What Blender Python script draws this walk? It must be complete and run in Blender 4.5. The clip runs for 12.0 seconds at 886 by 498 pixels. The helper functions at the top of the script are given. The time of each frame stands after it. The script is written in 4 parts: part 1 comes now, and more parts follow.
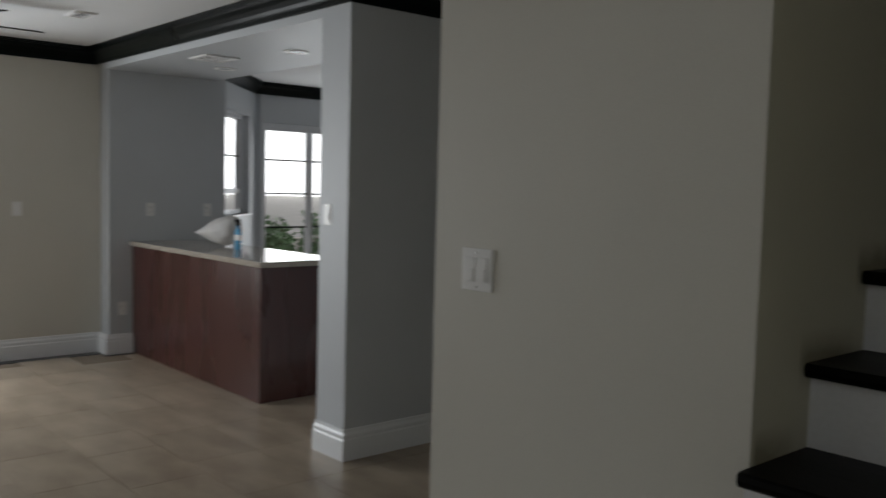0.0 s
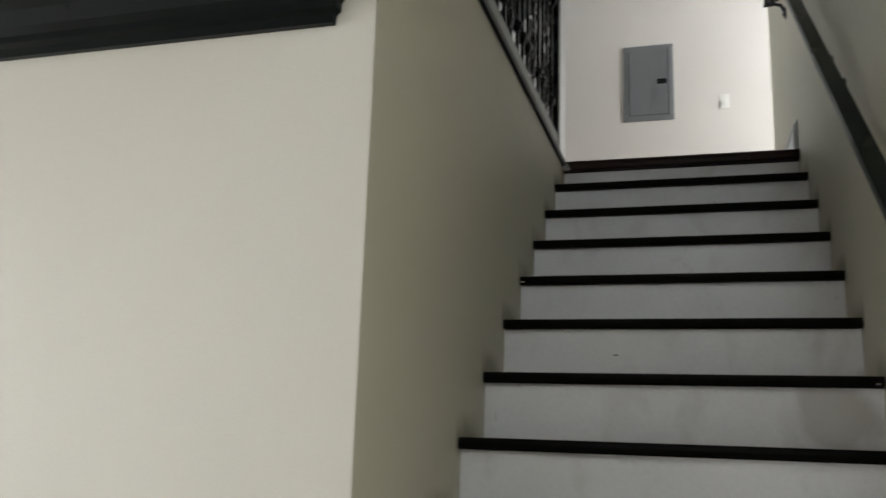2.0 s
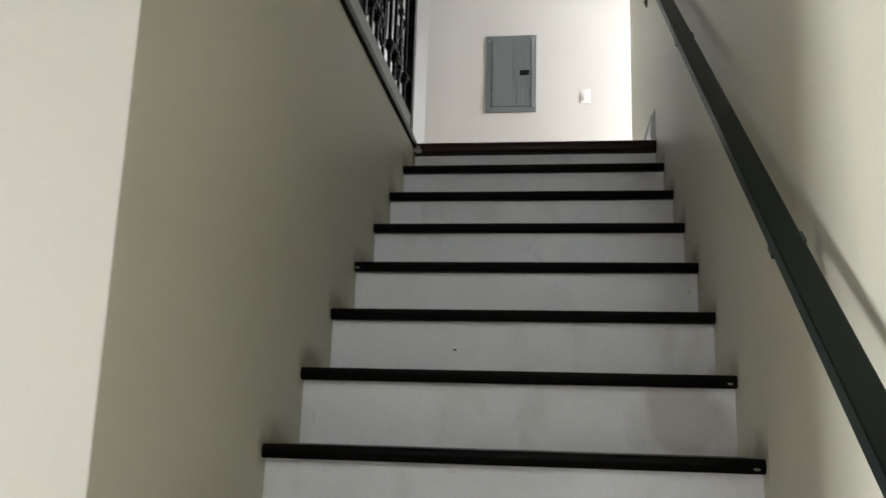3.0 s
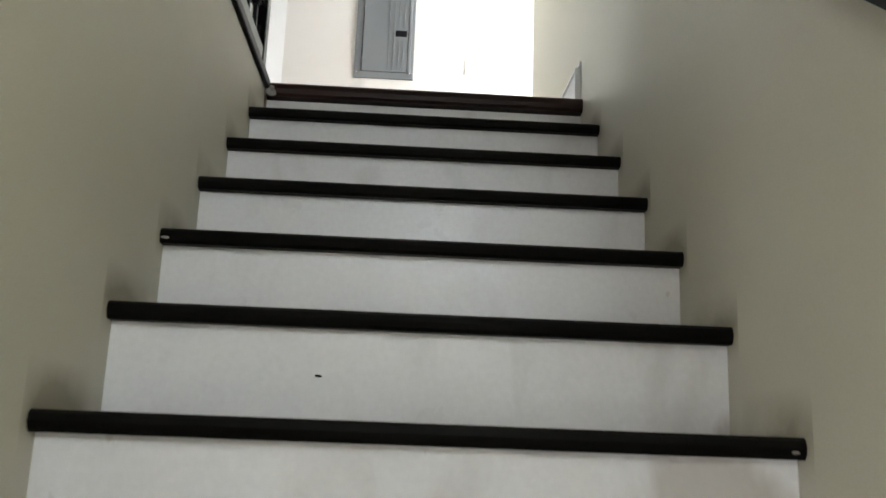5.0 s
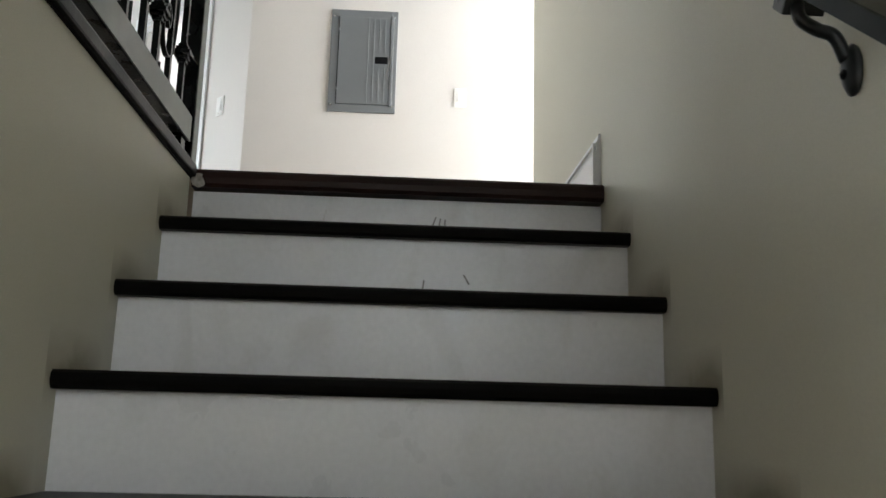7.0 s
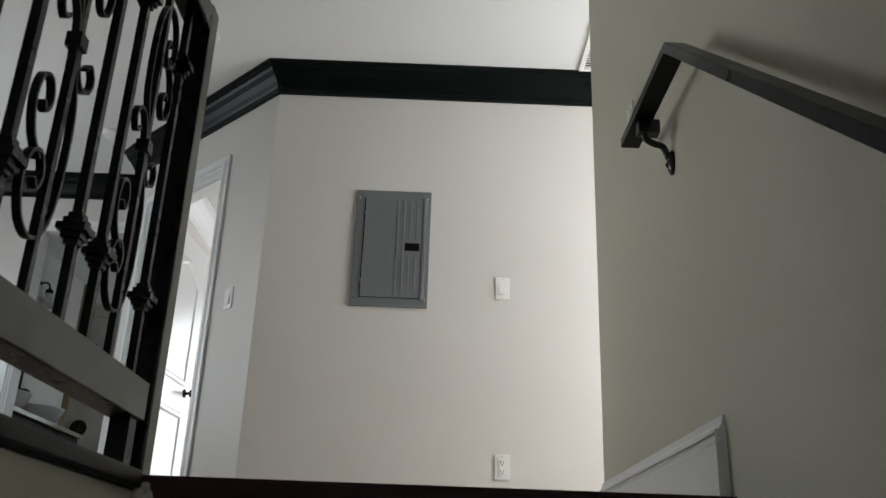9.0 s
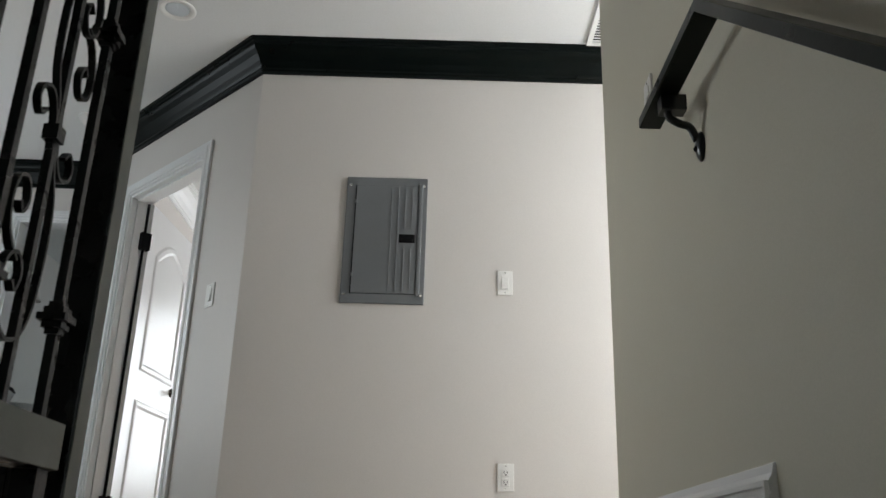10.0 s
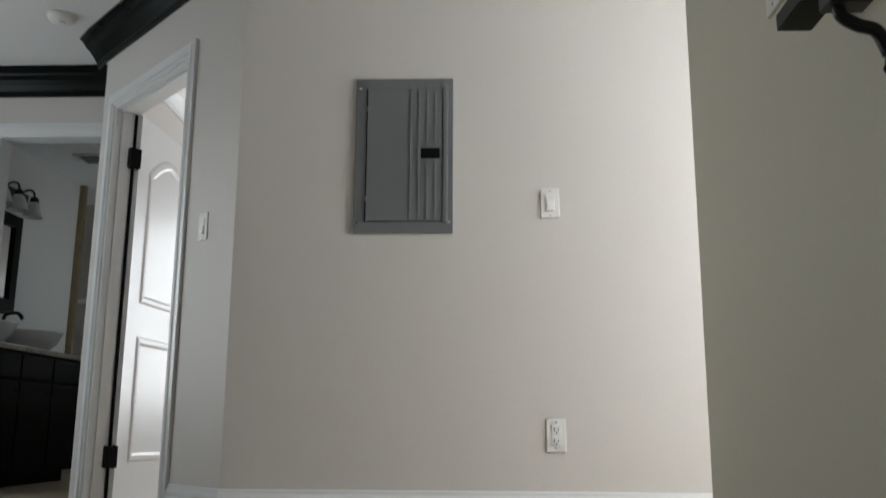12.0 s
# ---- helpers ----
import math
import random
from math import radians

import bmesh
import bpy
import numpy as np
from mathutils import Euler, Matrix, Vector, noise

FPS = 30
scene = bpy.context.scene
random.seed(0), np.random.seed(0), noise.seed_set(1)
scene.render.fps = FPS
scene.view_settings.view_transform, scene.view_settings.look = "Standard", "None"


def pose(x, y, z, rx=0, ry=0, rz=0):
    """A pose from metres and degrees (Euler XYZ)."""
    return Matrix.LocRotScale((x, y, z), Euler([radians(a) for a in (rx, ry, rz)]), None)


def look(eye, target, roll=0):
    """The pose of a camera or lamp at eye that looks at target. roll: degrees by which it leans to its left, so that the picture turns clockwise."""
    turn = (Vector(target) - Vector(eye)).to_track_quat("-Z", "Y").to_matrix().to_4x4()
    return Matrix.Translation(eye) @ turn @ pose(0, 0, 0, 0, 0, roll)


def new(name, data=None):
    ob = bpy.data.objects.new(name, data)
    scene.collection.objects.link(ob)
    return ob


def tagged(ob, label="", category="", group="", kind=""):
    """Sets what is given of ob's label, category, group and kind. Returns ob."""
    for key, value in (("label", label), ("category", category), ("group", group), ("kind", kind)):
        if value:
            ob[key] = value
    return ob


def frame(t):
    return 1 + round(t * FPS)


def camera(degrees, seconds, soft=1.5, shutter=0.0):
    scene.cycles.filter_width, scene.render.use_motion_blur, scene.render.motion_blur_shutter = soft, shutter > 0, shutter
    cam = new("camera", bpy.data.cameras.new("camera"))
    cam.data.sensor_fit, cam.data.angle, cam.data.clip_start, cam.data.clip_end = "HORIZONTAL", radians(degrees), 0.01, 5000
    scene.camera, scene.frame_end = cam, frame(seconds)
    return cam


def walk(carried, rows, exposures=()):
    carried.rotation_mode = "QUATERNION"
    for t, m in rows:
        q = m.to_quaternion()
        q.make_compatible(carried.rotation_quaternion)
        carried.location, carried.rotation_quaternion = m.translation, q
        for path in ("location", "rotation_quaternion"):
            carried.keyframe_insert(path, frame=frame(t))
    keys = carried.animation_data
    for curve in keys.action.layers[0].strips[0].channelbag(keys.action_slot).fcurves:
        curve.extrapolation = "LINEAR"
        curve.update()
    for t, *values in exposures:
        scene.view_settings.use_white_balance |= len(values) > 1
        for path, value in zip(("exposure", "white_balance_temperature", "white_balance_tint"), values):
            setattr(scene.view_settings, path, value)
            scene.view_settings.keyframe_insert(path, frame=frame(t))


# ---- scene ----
cam = camera(54.0, 12.0, shutter=0.4)
PATH = [
    (0, (0.885, 0.31, 1.501), (-0.617, 1.623, 1.359), 1.49),
    (0.5, (0.767, 0.368, 1.496), (-0.488, 1.921, 1.369), 1.81),
    (1, (0.669, 0.354, 1.507), (-0.39, 2.047, 1.399), 1.57),
    (1.3, (0.619, 0.349, 1.541), (-0.283, 2.133, 1.618), 1.87),
    (1.5, (0.627, 0.354, 1.526), (-0.174, 2.166, 1.803), 1.37),
    (1.8, (0.619, 0.362, 1.538), (-0.03, 2.214, 1.921), 1.86),
    (2, (0.616, 0.396, 1.525), (0.056, 2.27, 1.942), 1.88),
    (2.2, (0.626, 0.408, 1.533), (0.149, 2.303, 1.955), 2.01),
    (2.5, (0.631, 0.52, 1.533), (0.249, 2.436, 1.962), 1.59),
    (3, (0.655, 0.739, 1.547), (0.39, 2.676, 1.968), 1.71),
    (3.5, (0.596, 0.958, 1.534), (0.422, 2.906, 1.956), 1.91),
    (5.5, (0.499, 1.846, 1.813), (0.611, 3.796, 2.243), 1.95),
    (6, (0.49, 1.962, 1.964), (0.6, 3.916, 2.376), 1.65),
    (6.5, (0.544, 2.133, 2.097), (0.649, 4.09, 2.496), 1.44),
    (7, (0.55, 2.261, 2.199), (0.644, 4.216, 2.608), 1.49),
    (7.3, (0.514, 2.349, 2.234), (0.599, 4.252, 2.844), 1.68),
    (7.5, (0.504, 2.405, 2.307), (0.58, 4.261, 3.047), 1.15),
    (7.6, (0.497, 2.437, 2.336), (0.575, 4.28, 3.11), 1.55),
    (9.5, (0.543, 2.995, 2.766), (0.545, 4.869, 3.464), 1.8),
    (10, (0.566, 3.147, 2.839), (0.564, 5.026, 3.524), 1.71),
    (10.5, (0.577, 3.3, 2.943), (0.567, 5.175, 3.639), 1.6),
    (11, (0.505, 3.439, 3.024), (0.471, 5.309, 3.733), 1.05),
    (11.5, (0.531, 3.562, 3.126), (0.467, 5.443, 3.803), 1.32),
    (11.7, (0.571, 3.644, 3.149), (0.488, 5.56, 3.718), 1.5),
    (12, (0.575, 3.718, 3.211), (0.495, 5.674, 3.621), 0.36),
]
EXPOSURE = [(0.0, -2.72), (0.5, -1.68), (1.0, -1.33), (1.5, -0.92), (2.0, -0.48), (2.5, -0.2), (3.0, -0.1), (3.7, 0.34), (5.5, 0.7), (6.0, 0.46), (6.5, 0.3), (7.0, 0.2), (7.5, -0.45), (9.5, -0.93), (11.5, -0.9), (12.0, -1.07)]
walk(cam, [(t, look(e, g, r)) for t, e, g, r in PATH], EXPOSURE)

# ---- world and lights ----
world = bpy.data.worlds.new("sky")
scene.world = world
world.use_nodes = True
sky = world.node_tree.nodes.new("ShaderNodeTexSky")
sky.sky_type, sky.sun_disc = "NISHITA", False
sky.sun_elevation, sky.sun_rotation = radians(58), radians(215)
world.node_tree.links.new(sky.outputs[0], world.node_tree.nodes["Background"].inputs[0])
world.node_tree.nodes["Background"].inputs[1].default_value = 0.15
sun = new("sun", bpy.data.lights.new("sun", "SUN"))
sun.data.energy, sun.data.angle, sun.data.color = 5.0, radians(0.6), (1.0, 0.95, 0.87)
sun.matrix_world = look((-20, -28, 55), (0, 0, 0))


def window_light(name, eye, target, w, h, watts, colour=(0.93, 0.97, 1.0)):
    lamp = new(name, bpy.data.lights.new(name, "AREA"))
    lamp.data.shape, lamp.data.size, lamp.data.size_y = "RECTANGLE", w, h
    lamp.data.energy, lamp.data.color = watts, colour
    lamp.matrix_world = look(eye, target)
    return lamp


# area lamps as daylight; every opening but the kitchen slider is added, unseen
window_light("entry_daylight", (-2.8, -3.98, 1.25), (-2.0, 0, 1.35), 0.75, 2.0, 12)
window_light("upper_entry_daylight", (1.5, -3.98, 3.9), (0.5, 3.5, 2.4), 2.1, 1.5, 70, (0.88, 0.955, 1.0))
# fill lamp added to brighten the pillar's side and the left stair wall
window_light("foyer_fill", (2.76, -1.6, 1.5), (0, -1.2, 1.4), 1.6, 1.6, 44)
window_light("living_front_daylight", (-5.0, -3.98, 1.5), (-4.6, 0, 1.4), 1.4, 1.4, 90)
window_light("living_daylight", (-6.66, 0.6, 1.4), (0, 0.9, 0.5), 1.9, 1.5, 500, (0.92, 0.965, 1.0))
window_light("kitchen_daylight", (-7.6, 6.06, 1.1), (0, 5.6, 1.1), 1.7, 1.9, 160)
window_light("bedroom_daylight", (0.2, 10.33, 4.1), (-0.2, 7, 4.0), 1.6, 1.5, 88)
window_light("hall_daylight", (-3.13, 7.15, 4.1), (0, 7.0, 4.0), 1.3, 1.3, 31, (0.82, 0.94, 1.0))
window_light("corridor_daylight", (3.13, 6.2, 4.1), (-0.4, 7.6, 4.0), 0.9, 1.3, 132, (0.93, 0.985, 1.0))
window_light("bath_daylight", (-1.44, 10.96, 4.35), (-2.8, 10.9, 4.3), 0.76, 0.8, 8, (0.80, 0.95, 1.0))

# ---- materials ----


def material(name, colour, rough=0.6, metal=0.0, vary=0.08, scale=3.0, bump=0.05, grain=180.0, coat=0.0, spec=0.5, gloss_vary=0.08, spread=0.0, tint=None, stretch=(1, 1, 1)):
    """Paint, wood, stone or metal: a base colour with cloudy variation, fine grain and relief."""
    m = bpy.data.materials.new(name)
    m.use_nodes = True
    nt = m.node_tree
    n, ln = nt.nodes, nt.links.new
    b = n["Principled BSDF"]
    b.inputs["Metallic"].default_value = metal
    b.inputs["Coat Weight"].default_value = coat
    b.inputs["Specular IOR Level"].default_value = spec
    tc = n.new("ShaderNodeTexCoord")
    mp = n.new("ShaderNodeMapping")
    mp.inputs["Scale"].default_value = stretch
    if spread:
        place, shift = n.new("ShaderNodeObjectInfo"), n.new("ShaderNodeVectorMath")
        shift.operation = "ADD"
        ln(tc.outputs["Object"], shift.inputs[0])
        ln(place.outputs["Location"], shift.inputs[1])
        ln(shift.outputs[0], mp.inputs[0])
    else:
        ln(tc.outputs["Object"], mp.inputs[0])
    big, fine = n.new("ShaderNodeTexNoise"), n.new("ShaderNodeTexNoise")
    big.inputs["Scale"].default_value, big.inputs["Detail"].default_value = scale, 5
    fine.inputs["Scale"].default_value, fine.inputs["Detail"].default_value = grain, 3
    ln(mp.outputs[0], big.inputs["Vector"])
    ln(mp.outputs[0], fine.inputs["Vector"])
    ramp = n.new("ShaderNodeValToRGB")
    dark = tint if tint else tuple(c * (1 - 2 * vary) for c in colour)
    ramp.color_ramp.elements[0].position, ramp.color_ramp.elements[1].position = 0.3, 0.68
    ramp.color_ramp.elements[0].color, ramp.color_ramp.elements[1].color = (*dark, 1), (*colour, 1)
    ln(big.outputs[0], ramp.inputs[0])
    col = ramp.outputs[0]
    mix = n.new("ShaderNodeMix")
    mix.data_type, mix.blend_type = "RGBA", "MULTIPLY"
    mix.inputs[0].default_value = 0.25
    ln(col, mix.inputs[6])
    grey = n.new("ShaderNodeMapRange")
    grey.inputs[1].default_value, grey.inputs[2].default_value, grey.inputs[3].default_value, grey.inputs[4].default_value = 0.3, 0.7, 0.78, 1.0
    ln(fine.outputs[0], grey.inputs[0])
    ln(grey.outputs[0], mix.inputs[7])
    col = mix.outputs[2]
    if spread:
        info = n.new("ShaderNodeObjectInfo")
        hsv = n.new("ShaderNodeHueSaturation")
        mr = n.new("ShaderNodeMapRange")
        mr.inputs[3].default_value, mr.inputs[4].default_value = 1 - spread, 1 + spread
        ln(info.outputs["Random"], mr.inputs[0])
        ln(mr.outputs[0], hsv.inputs["Value"])
        ln(col, hsv.inputs["Color"])
        col = hsv.outputs[0]
    ln(col, b.inputs["Base Color"])
    rr = n.new("ShaderNodeMapRange")
    rr.inputs[3].default_value, rr.inputs[4].default_value = max(rough - gloss_vary, 0.02), min(rough + gloss_vary, 1)
    ln(big.outputs[0], rr.inputs[0])
    ln(rr.outputs[0], b.inputs["Roughness"])
    if bump:
        bp = n.new("ShaderNodeBump")
        bp.inputs["Strength"].default_value, bp.inputs["Distance"].default_value = bump, 0.004
        ln(fine.outputs[0], bp.inputs["Height"])
        ln(bp.outputs[0], b.inputs["Normal"])
    return m


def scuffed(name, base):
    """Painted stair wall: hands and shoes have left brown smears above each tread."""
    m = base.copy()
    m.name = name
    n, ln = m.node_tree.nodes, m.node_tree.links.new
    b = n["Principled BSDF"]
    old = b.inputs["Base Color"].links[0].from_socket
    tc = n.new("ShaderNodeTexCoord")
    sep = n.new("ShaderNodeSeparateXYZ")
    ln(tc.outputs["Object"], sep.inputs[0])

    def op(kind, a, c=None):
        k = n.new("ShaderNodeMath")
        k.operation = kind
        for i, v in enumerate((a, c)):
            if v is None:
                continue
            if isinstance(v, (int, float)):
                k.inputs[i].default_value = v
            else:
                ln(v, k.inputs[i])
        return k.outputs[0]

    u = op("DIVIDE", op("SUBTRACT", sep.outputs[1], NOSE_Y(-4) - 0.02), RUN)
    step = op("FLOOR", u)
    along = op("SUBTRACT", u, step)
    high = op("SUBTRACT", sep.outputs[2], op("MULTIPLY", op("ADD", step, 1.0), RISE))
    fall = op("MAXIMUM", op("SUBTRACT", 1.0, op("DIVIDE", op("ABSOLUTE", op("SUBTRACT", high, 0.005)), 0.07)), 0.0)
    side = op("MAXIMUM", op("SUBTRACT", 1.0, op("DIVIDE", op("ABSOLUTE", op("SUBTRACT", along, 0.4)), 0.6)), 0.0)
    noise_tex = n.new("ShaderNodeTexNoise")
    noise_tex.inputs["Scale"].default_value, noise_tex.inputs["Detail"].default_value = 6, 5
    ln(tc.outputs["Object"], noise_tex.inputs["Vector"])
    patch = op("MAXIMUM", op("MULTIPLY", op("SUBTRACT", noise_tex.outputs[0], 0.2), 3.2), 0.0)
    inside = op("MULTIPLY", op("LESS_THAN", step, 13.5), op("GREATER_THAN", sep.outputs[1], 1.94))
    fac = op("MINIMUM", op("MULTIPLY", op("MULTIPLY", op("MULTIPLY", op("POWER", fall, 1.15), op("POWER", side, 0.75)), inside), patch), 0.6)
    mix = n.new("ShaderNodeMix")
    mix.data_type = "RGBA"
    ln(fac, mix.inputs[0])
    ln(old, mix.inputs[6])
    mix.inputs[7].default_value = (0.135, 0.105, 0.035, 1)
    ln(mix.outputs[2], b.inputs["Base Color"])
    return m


def marked(name, base, scale, amount, colour, stain=None):
    """A surface with thinly spread marks, drips and scuffs."""
    m = base.copy()
    m.name = name
    n, ln = m.node_tree.nodes, m.node_tree.links.new
    b = n["Principled BSDF"]
    old = b.inputs["Base Color"].links[0].from_socket
    tc = n.new("ShaderNodeTexCoord")
    mp = n.new("ShaderNodeMapping")
    mp.inputs["Scale"].default_value = (1.0, 1.0, 0.45)
    tex, tex2 = n.new("ShaderNodeTexNoise"), n.new("ShaderNodeTexNoise")
    tex.inputs["Scale"].default_value, tex.inputs["Detail"].default_value, tex.inputs["Distortion"].default_value = scale, 8, 1.2
    tex2.inputs["Scale"].default_value, tex2.inputs["Detail"].default_value = scale * 5, 3
    ramp, ramp2 = n.new("ShaderNodeValToRGB"), n.new("ShaderNodeValToRGB")
    ramp.color_ramp.elements[0].position, ramp.color_ramp.elements[1].position = 0.56, 0.8
    ramp2.color_ramp.elements[0].position, ramp2.color_ramp.elements[1].position = 0.72, 0.75
    ln(tc.outputs["Object"], mp.inputs[0])
    for t_, r_ in ((tex, ramp), (tex2, ramp2)):
        ln(mp.outputs[0], t_.inputs["Vector"])
        ln(t_.outputs[0], r_.inputs[0])
    add = n.new("ShaderNodeMath")
    add.operation, add.use_clamp = "MAXIMUM", True
    ln(ramp.outputs[0], add.inputs[0])
    ln(ramp2.outputs[0], add.inputs[1])
    sc = n.new("ShaderNodeMath")
    sc.operation = "MULTIPLY"
    ln(add.outputs[0], sc.inputs[0])
    sc.inputs[1].default_value = amount
    fac = sc.outputs[0]
    if stain:
        blob, near = n.new("ShaderNodeMapping"), n.new("ShaderNodeVectorMath")
        blob.inputs["Location"].default_value, blob.inputs["Scale"].default_value = stain
        near.operation = "LENGTH"
        ln(tc.outputs["Object"], blob.inputs[0])
        ln(blob.outputs[0], near.inputs[0])
        wob, soft_edge = n.new("ShaderNodeMath"), n.new("ShaderNodeMapRange")
        wob.operation = "MULTIPLY_ADD"
        ln(tex.outputs[0], wob.inputs[0])
        wob.inputs[1].default_value = 4.2
        ln(near.outputs["Value"], wob.inputs[2])
        soft_edge.inputs[1].default_value, soft_edge.inputs[2].default_value, soft_edge.inputs[3].default_value, soft_edge.inputs[4].default_value = 2.6, 3.4, 0.55, 0.0
        ln(wob.outputs[0], soft_edge.inputs[0])
        top = n.new("ShaderNodeMath")
        top.operation = "MAXIMUM"
        ln(fac, top.inputs[0])
        ln(soft_edge.outputs[0], top.inputs[1])
        fac = top.outputs[0]
    mix = n.new("ShaderNodeMix")
    mix.data_type = "RGBA"
    ln(fac, mix.inputs[0])
    ln(old, mix.inputs[6])
    mix.inputs[7].default_value = (*colour, 1)
    ln(mix.outputs[2], b.inputs["Base Color"])
    return m


def plain_glass(name, rough=0.0, colour=(1, 1, 1)):
    m = bpy.data.materials.new(name)
    m.use_nodes = True
    b = m.node_tree.nodes["Principled BSDF"]
    b.inputs["Transmission Weight"].default_value, b.inputs["Roughness"].default_value, b.inputs["IOR"].default_value = 1, rough, 1.05 if rough == 0 else 1.3
    b.inputs["Base Color"].default_value = (*colour, 1)
    return m


# staircase measures
RISE, RUN, STAIR_W, TOP = 0.19, 0.258, 1.078, 2.85


def NOSE_Y(k):
    return 4.456 - (10 - k) * RUN


cream = material("cream_wall_paint", (0.605, 0.58, 0.51), 0.55, vary=0.025, scale=1.3, bump=0.12, grain=260)
warm = material("warm_white_wall_paint", (0.668, 0.636, 0.61), 0.55, vary=0.02, scale=1.1, bump=0.12, grain=260)
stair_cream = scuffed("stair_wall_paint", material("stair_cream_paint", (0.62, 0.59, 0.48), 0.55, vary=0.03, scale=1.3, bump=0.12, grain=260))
grey_paint = material("grey_wall_paint", (0.53, 0.55, 0.57), 0.5, vary=0.03, scale=1.5, bump=0.12, grain=260)
ceiling_paint = material("ceiling_paint", (0.735, 0.735, 0.735), 0.8, vary=0.02, scale=1.2, bump=0.2, grain=140)
white_trim = material("white_gloss_trim", (0.76, 0.77, 0.78), 0.32, gloss_vary=0.02, vary=0.01, scale=4, bump=0.02)
riser_white = marked("white_riser_paint", material("riser_paint", (0.80, 0.79, 0.80), 0.3, vary=0.03, scale=5, bump=0.05, grain=90), 5.0, 0.30, (0.33, 0.28, 0.22), ((-0.97 / 0.1, 0.0, -1.605 / 0.1), (1 / 0.1, 0.0, 1 / 0.1)))
black_wood = material("black_stained_wood", (0.004, 0.0035, 0.003), 0.4, vary=0.3, scale=8, bump=0.1, grain=60, spec=0.07, stretch=(0.15, 1, 1), tint=(0.003, 0.0025, 0.002))
landing_wood = material("dark_red_stained_wood", (0.028, 0.010, 0.007), 0.42, spec=0.2, vary=0.3, scale=8, bump=0.1, grain=60, stretch=(0.15, 1, 1))
black_trim = material("black_painted_moulding", (0.003, 0.0055, 0.0052), 0.3, spec=0.13, vary=0.15, scale=6, bump=0.03)
iron = material("black_wrought_iron", (0.0025, 0.004, 0.0035), 0.28, spec=0.16, metal=0.0, vary=0.25, scale=20, bump=0.15, grain=220)
rail_black = material("black_rail_lacquer", (0.006, 0.011, 0.009), 0.3, spec=0.1, vary=0.2, scale=8, bump=0.05, grain=50)
# rail's own faded paint, also the wall's reflection painted on the post
greyed = material("faded_grey_green_paint_and_sheen", (0.125, 0.145, 0.125), 0.4, spec=0.3, vary=0.2, scale=9, bump=0.06)
chip = material("bare_chipped_wood", (0.42, 0.39, 0.35), 0.7, vary=0.3, scale=60)
panel_grey = material("grey_enamel_steel", (0.175, 0.185, 0.195), 0.38, metal=0.1, vary=0.04, scale=5, bump=0.03)
# paler than the panel: the bead's glint is partly put into its colour
bead_grey = material("grey_enamel_bead_with_glint", (0.26, 0.275, 0.285), 0.22, metal=0.4, vary=0.04, scale=5, bump=0.02, gloss_vary=0.0)
plastic_white = material("white_plastic", (0.80, 0.79, 0.77), 0.3, vary=0.01, scale=10, bump=0.0)
plastic_dark = material("black_plastic", (0.004, 0.004, 0.005), 0.5, spec=0.12, vary=0.1, scale=20, bump=0.0)
scuff_grey = material("grey_shoe_scuff", (0.36, 0.34, 0.33), 0.6, vary=0.2, scale=80)
steel = material("bright_screw_steel", (0.6, 0.6, 0.6), 0.25, metal=1.0, vary=0.1, scale=50, bump=0.0)
travertine = material("honed_travertine", (0.40, 0.33, 0.25), 0.33, vary=0.12, scale=2.6, bump=0.05, grain=40, spread=0.06, tint=(0.25, 0.195, 0.14), stretch=(1, 2.2, 1))
grout = material("grout", (0.27, 0.22, 0.17), 0.8, vary=0.1, scale=20)
slate = material("dark_slate_border", (0.05, 0.055, 0.06), 0.4, vary=0.2, scale=10)
cherry = material("dark_cherry_panel", (0.07, 0.02, 0.016), 0.28, vary=0.18, scale=4, bump=0.04, grain=70, coat=0.25, stretch=(1, 1, 0.15), tint=(0.05, 0.014, 0.011))
granite = material("polished_beige_granite", (0.52, 0.47, 0.40), 0.12, vary=0.18, scale=60, bump=0.0, tint=(0.24, 0.2, 0.17))
carpet = material("beige_hall_floor", (0.42, 0.33, 0.24), 0.4, vary=0.1, scale=6)
espresso = material("espresso_cabinet", (0.006, 0.004, 0.0035), 0.45, spec=0.1, vary=0.2, scale=8, bump=0.03)
bath_tile = material("marble_shower_tile", (0.62, 0.57, 0.52), 0.18, vary=0.12, scale=5, bump=0.02)
porcelain = material("white_porcelain", (0.8, 0.8, 0.8), 0.08, vary=0.01, scale=5, bump=0.0)
gunmetal = material("dark_grey_bracket_metal", (0.018, 0.021, 0.022), 0.3, metal=0.2, vary=0.2, scale=20)
bronze = material("oil_rubbed_bronze", (0.03, 0.022, 0.018), 0.35, metal=0.6, vary=0.2, scale=20)
brass_frame = material("brushed_gold_frame", (0.35, 0.27, 0.17), 0.35, metal=0.7, vary=0.1, scale=20)
shade_glass = material("frosted_glass_shade", (0.75, 0.73, 0.7), 0.35, vary=0.02, scale=8, bump=0.0)
lens_glass = material("ceiling_lamp_lens", (0.62, 0.66, 0.70), 0.25, vary=0.03, scale=12, bump=0.0)
vinyl = material("white_vinyl_frame", (0.75, 0.76, 0.78), 0.35, vary=0.02, scale=5, bump=0.0)
glass = plain_glass("window_glass")
bottle_blue = material("blue_liquid_bottle", (0.10, 0.36, 0.60), 0.2, vary=0.05, scale=10, bump=0.0)
bag_white = material("white_plastic_bag", (0.72, 0.70, 0.68), 0.45, vary=0.06, scale=14, bump=0.1, grain=30)
concrete = material("patio_concrete", (0.45, 0.43, 0.40), 0.8, vary=0.1, scale=2)
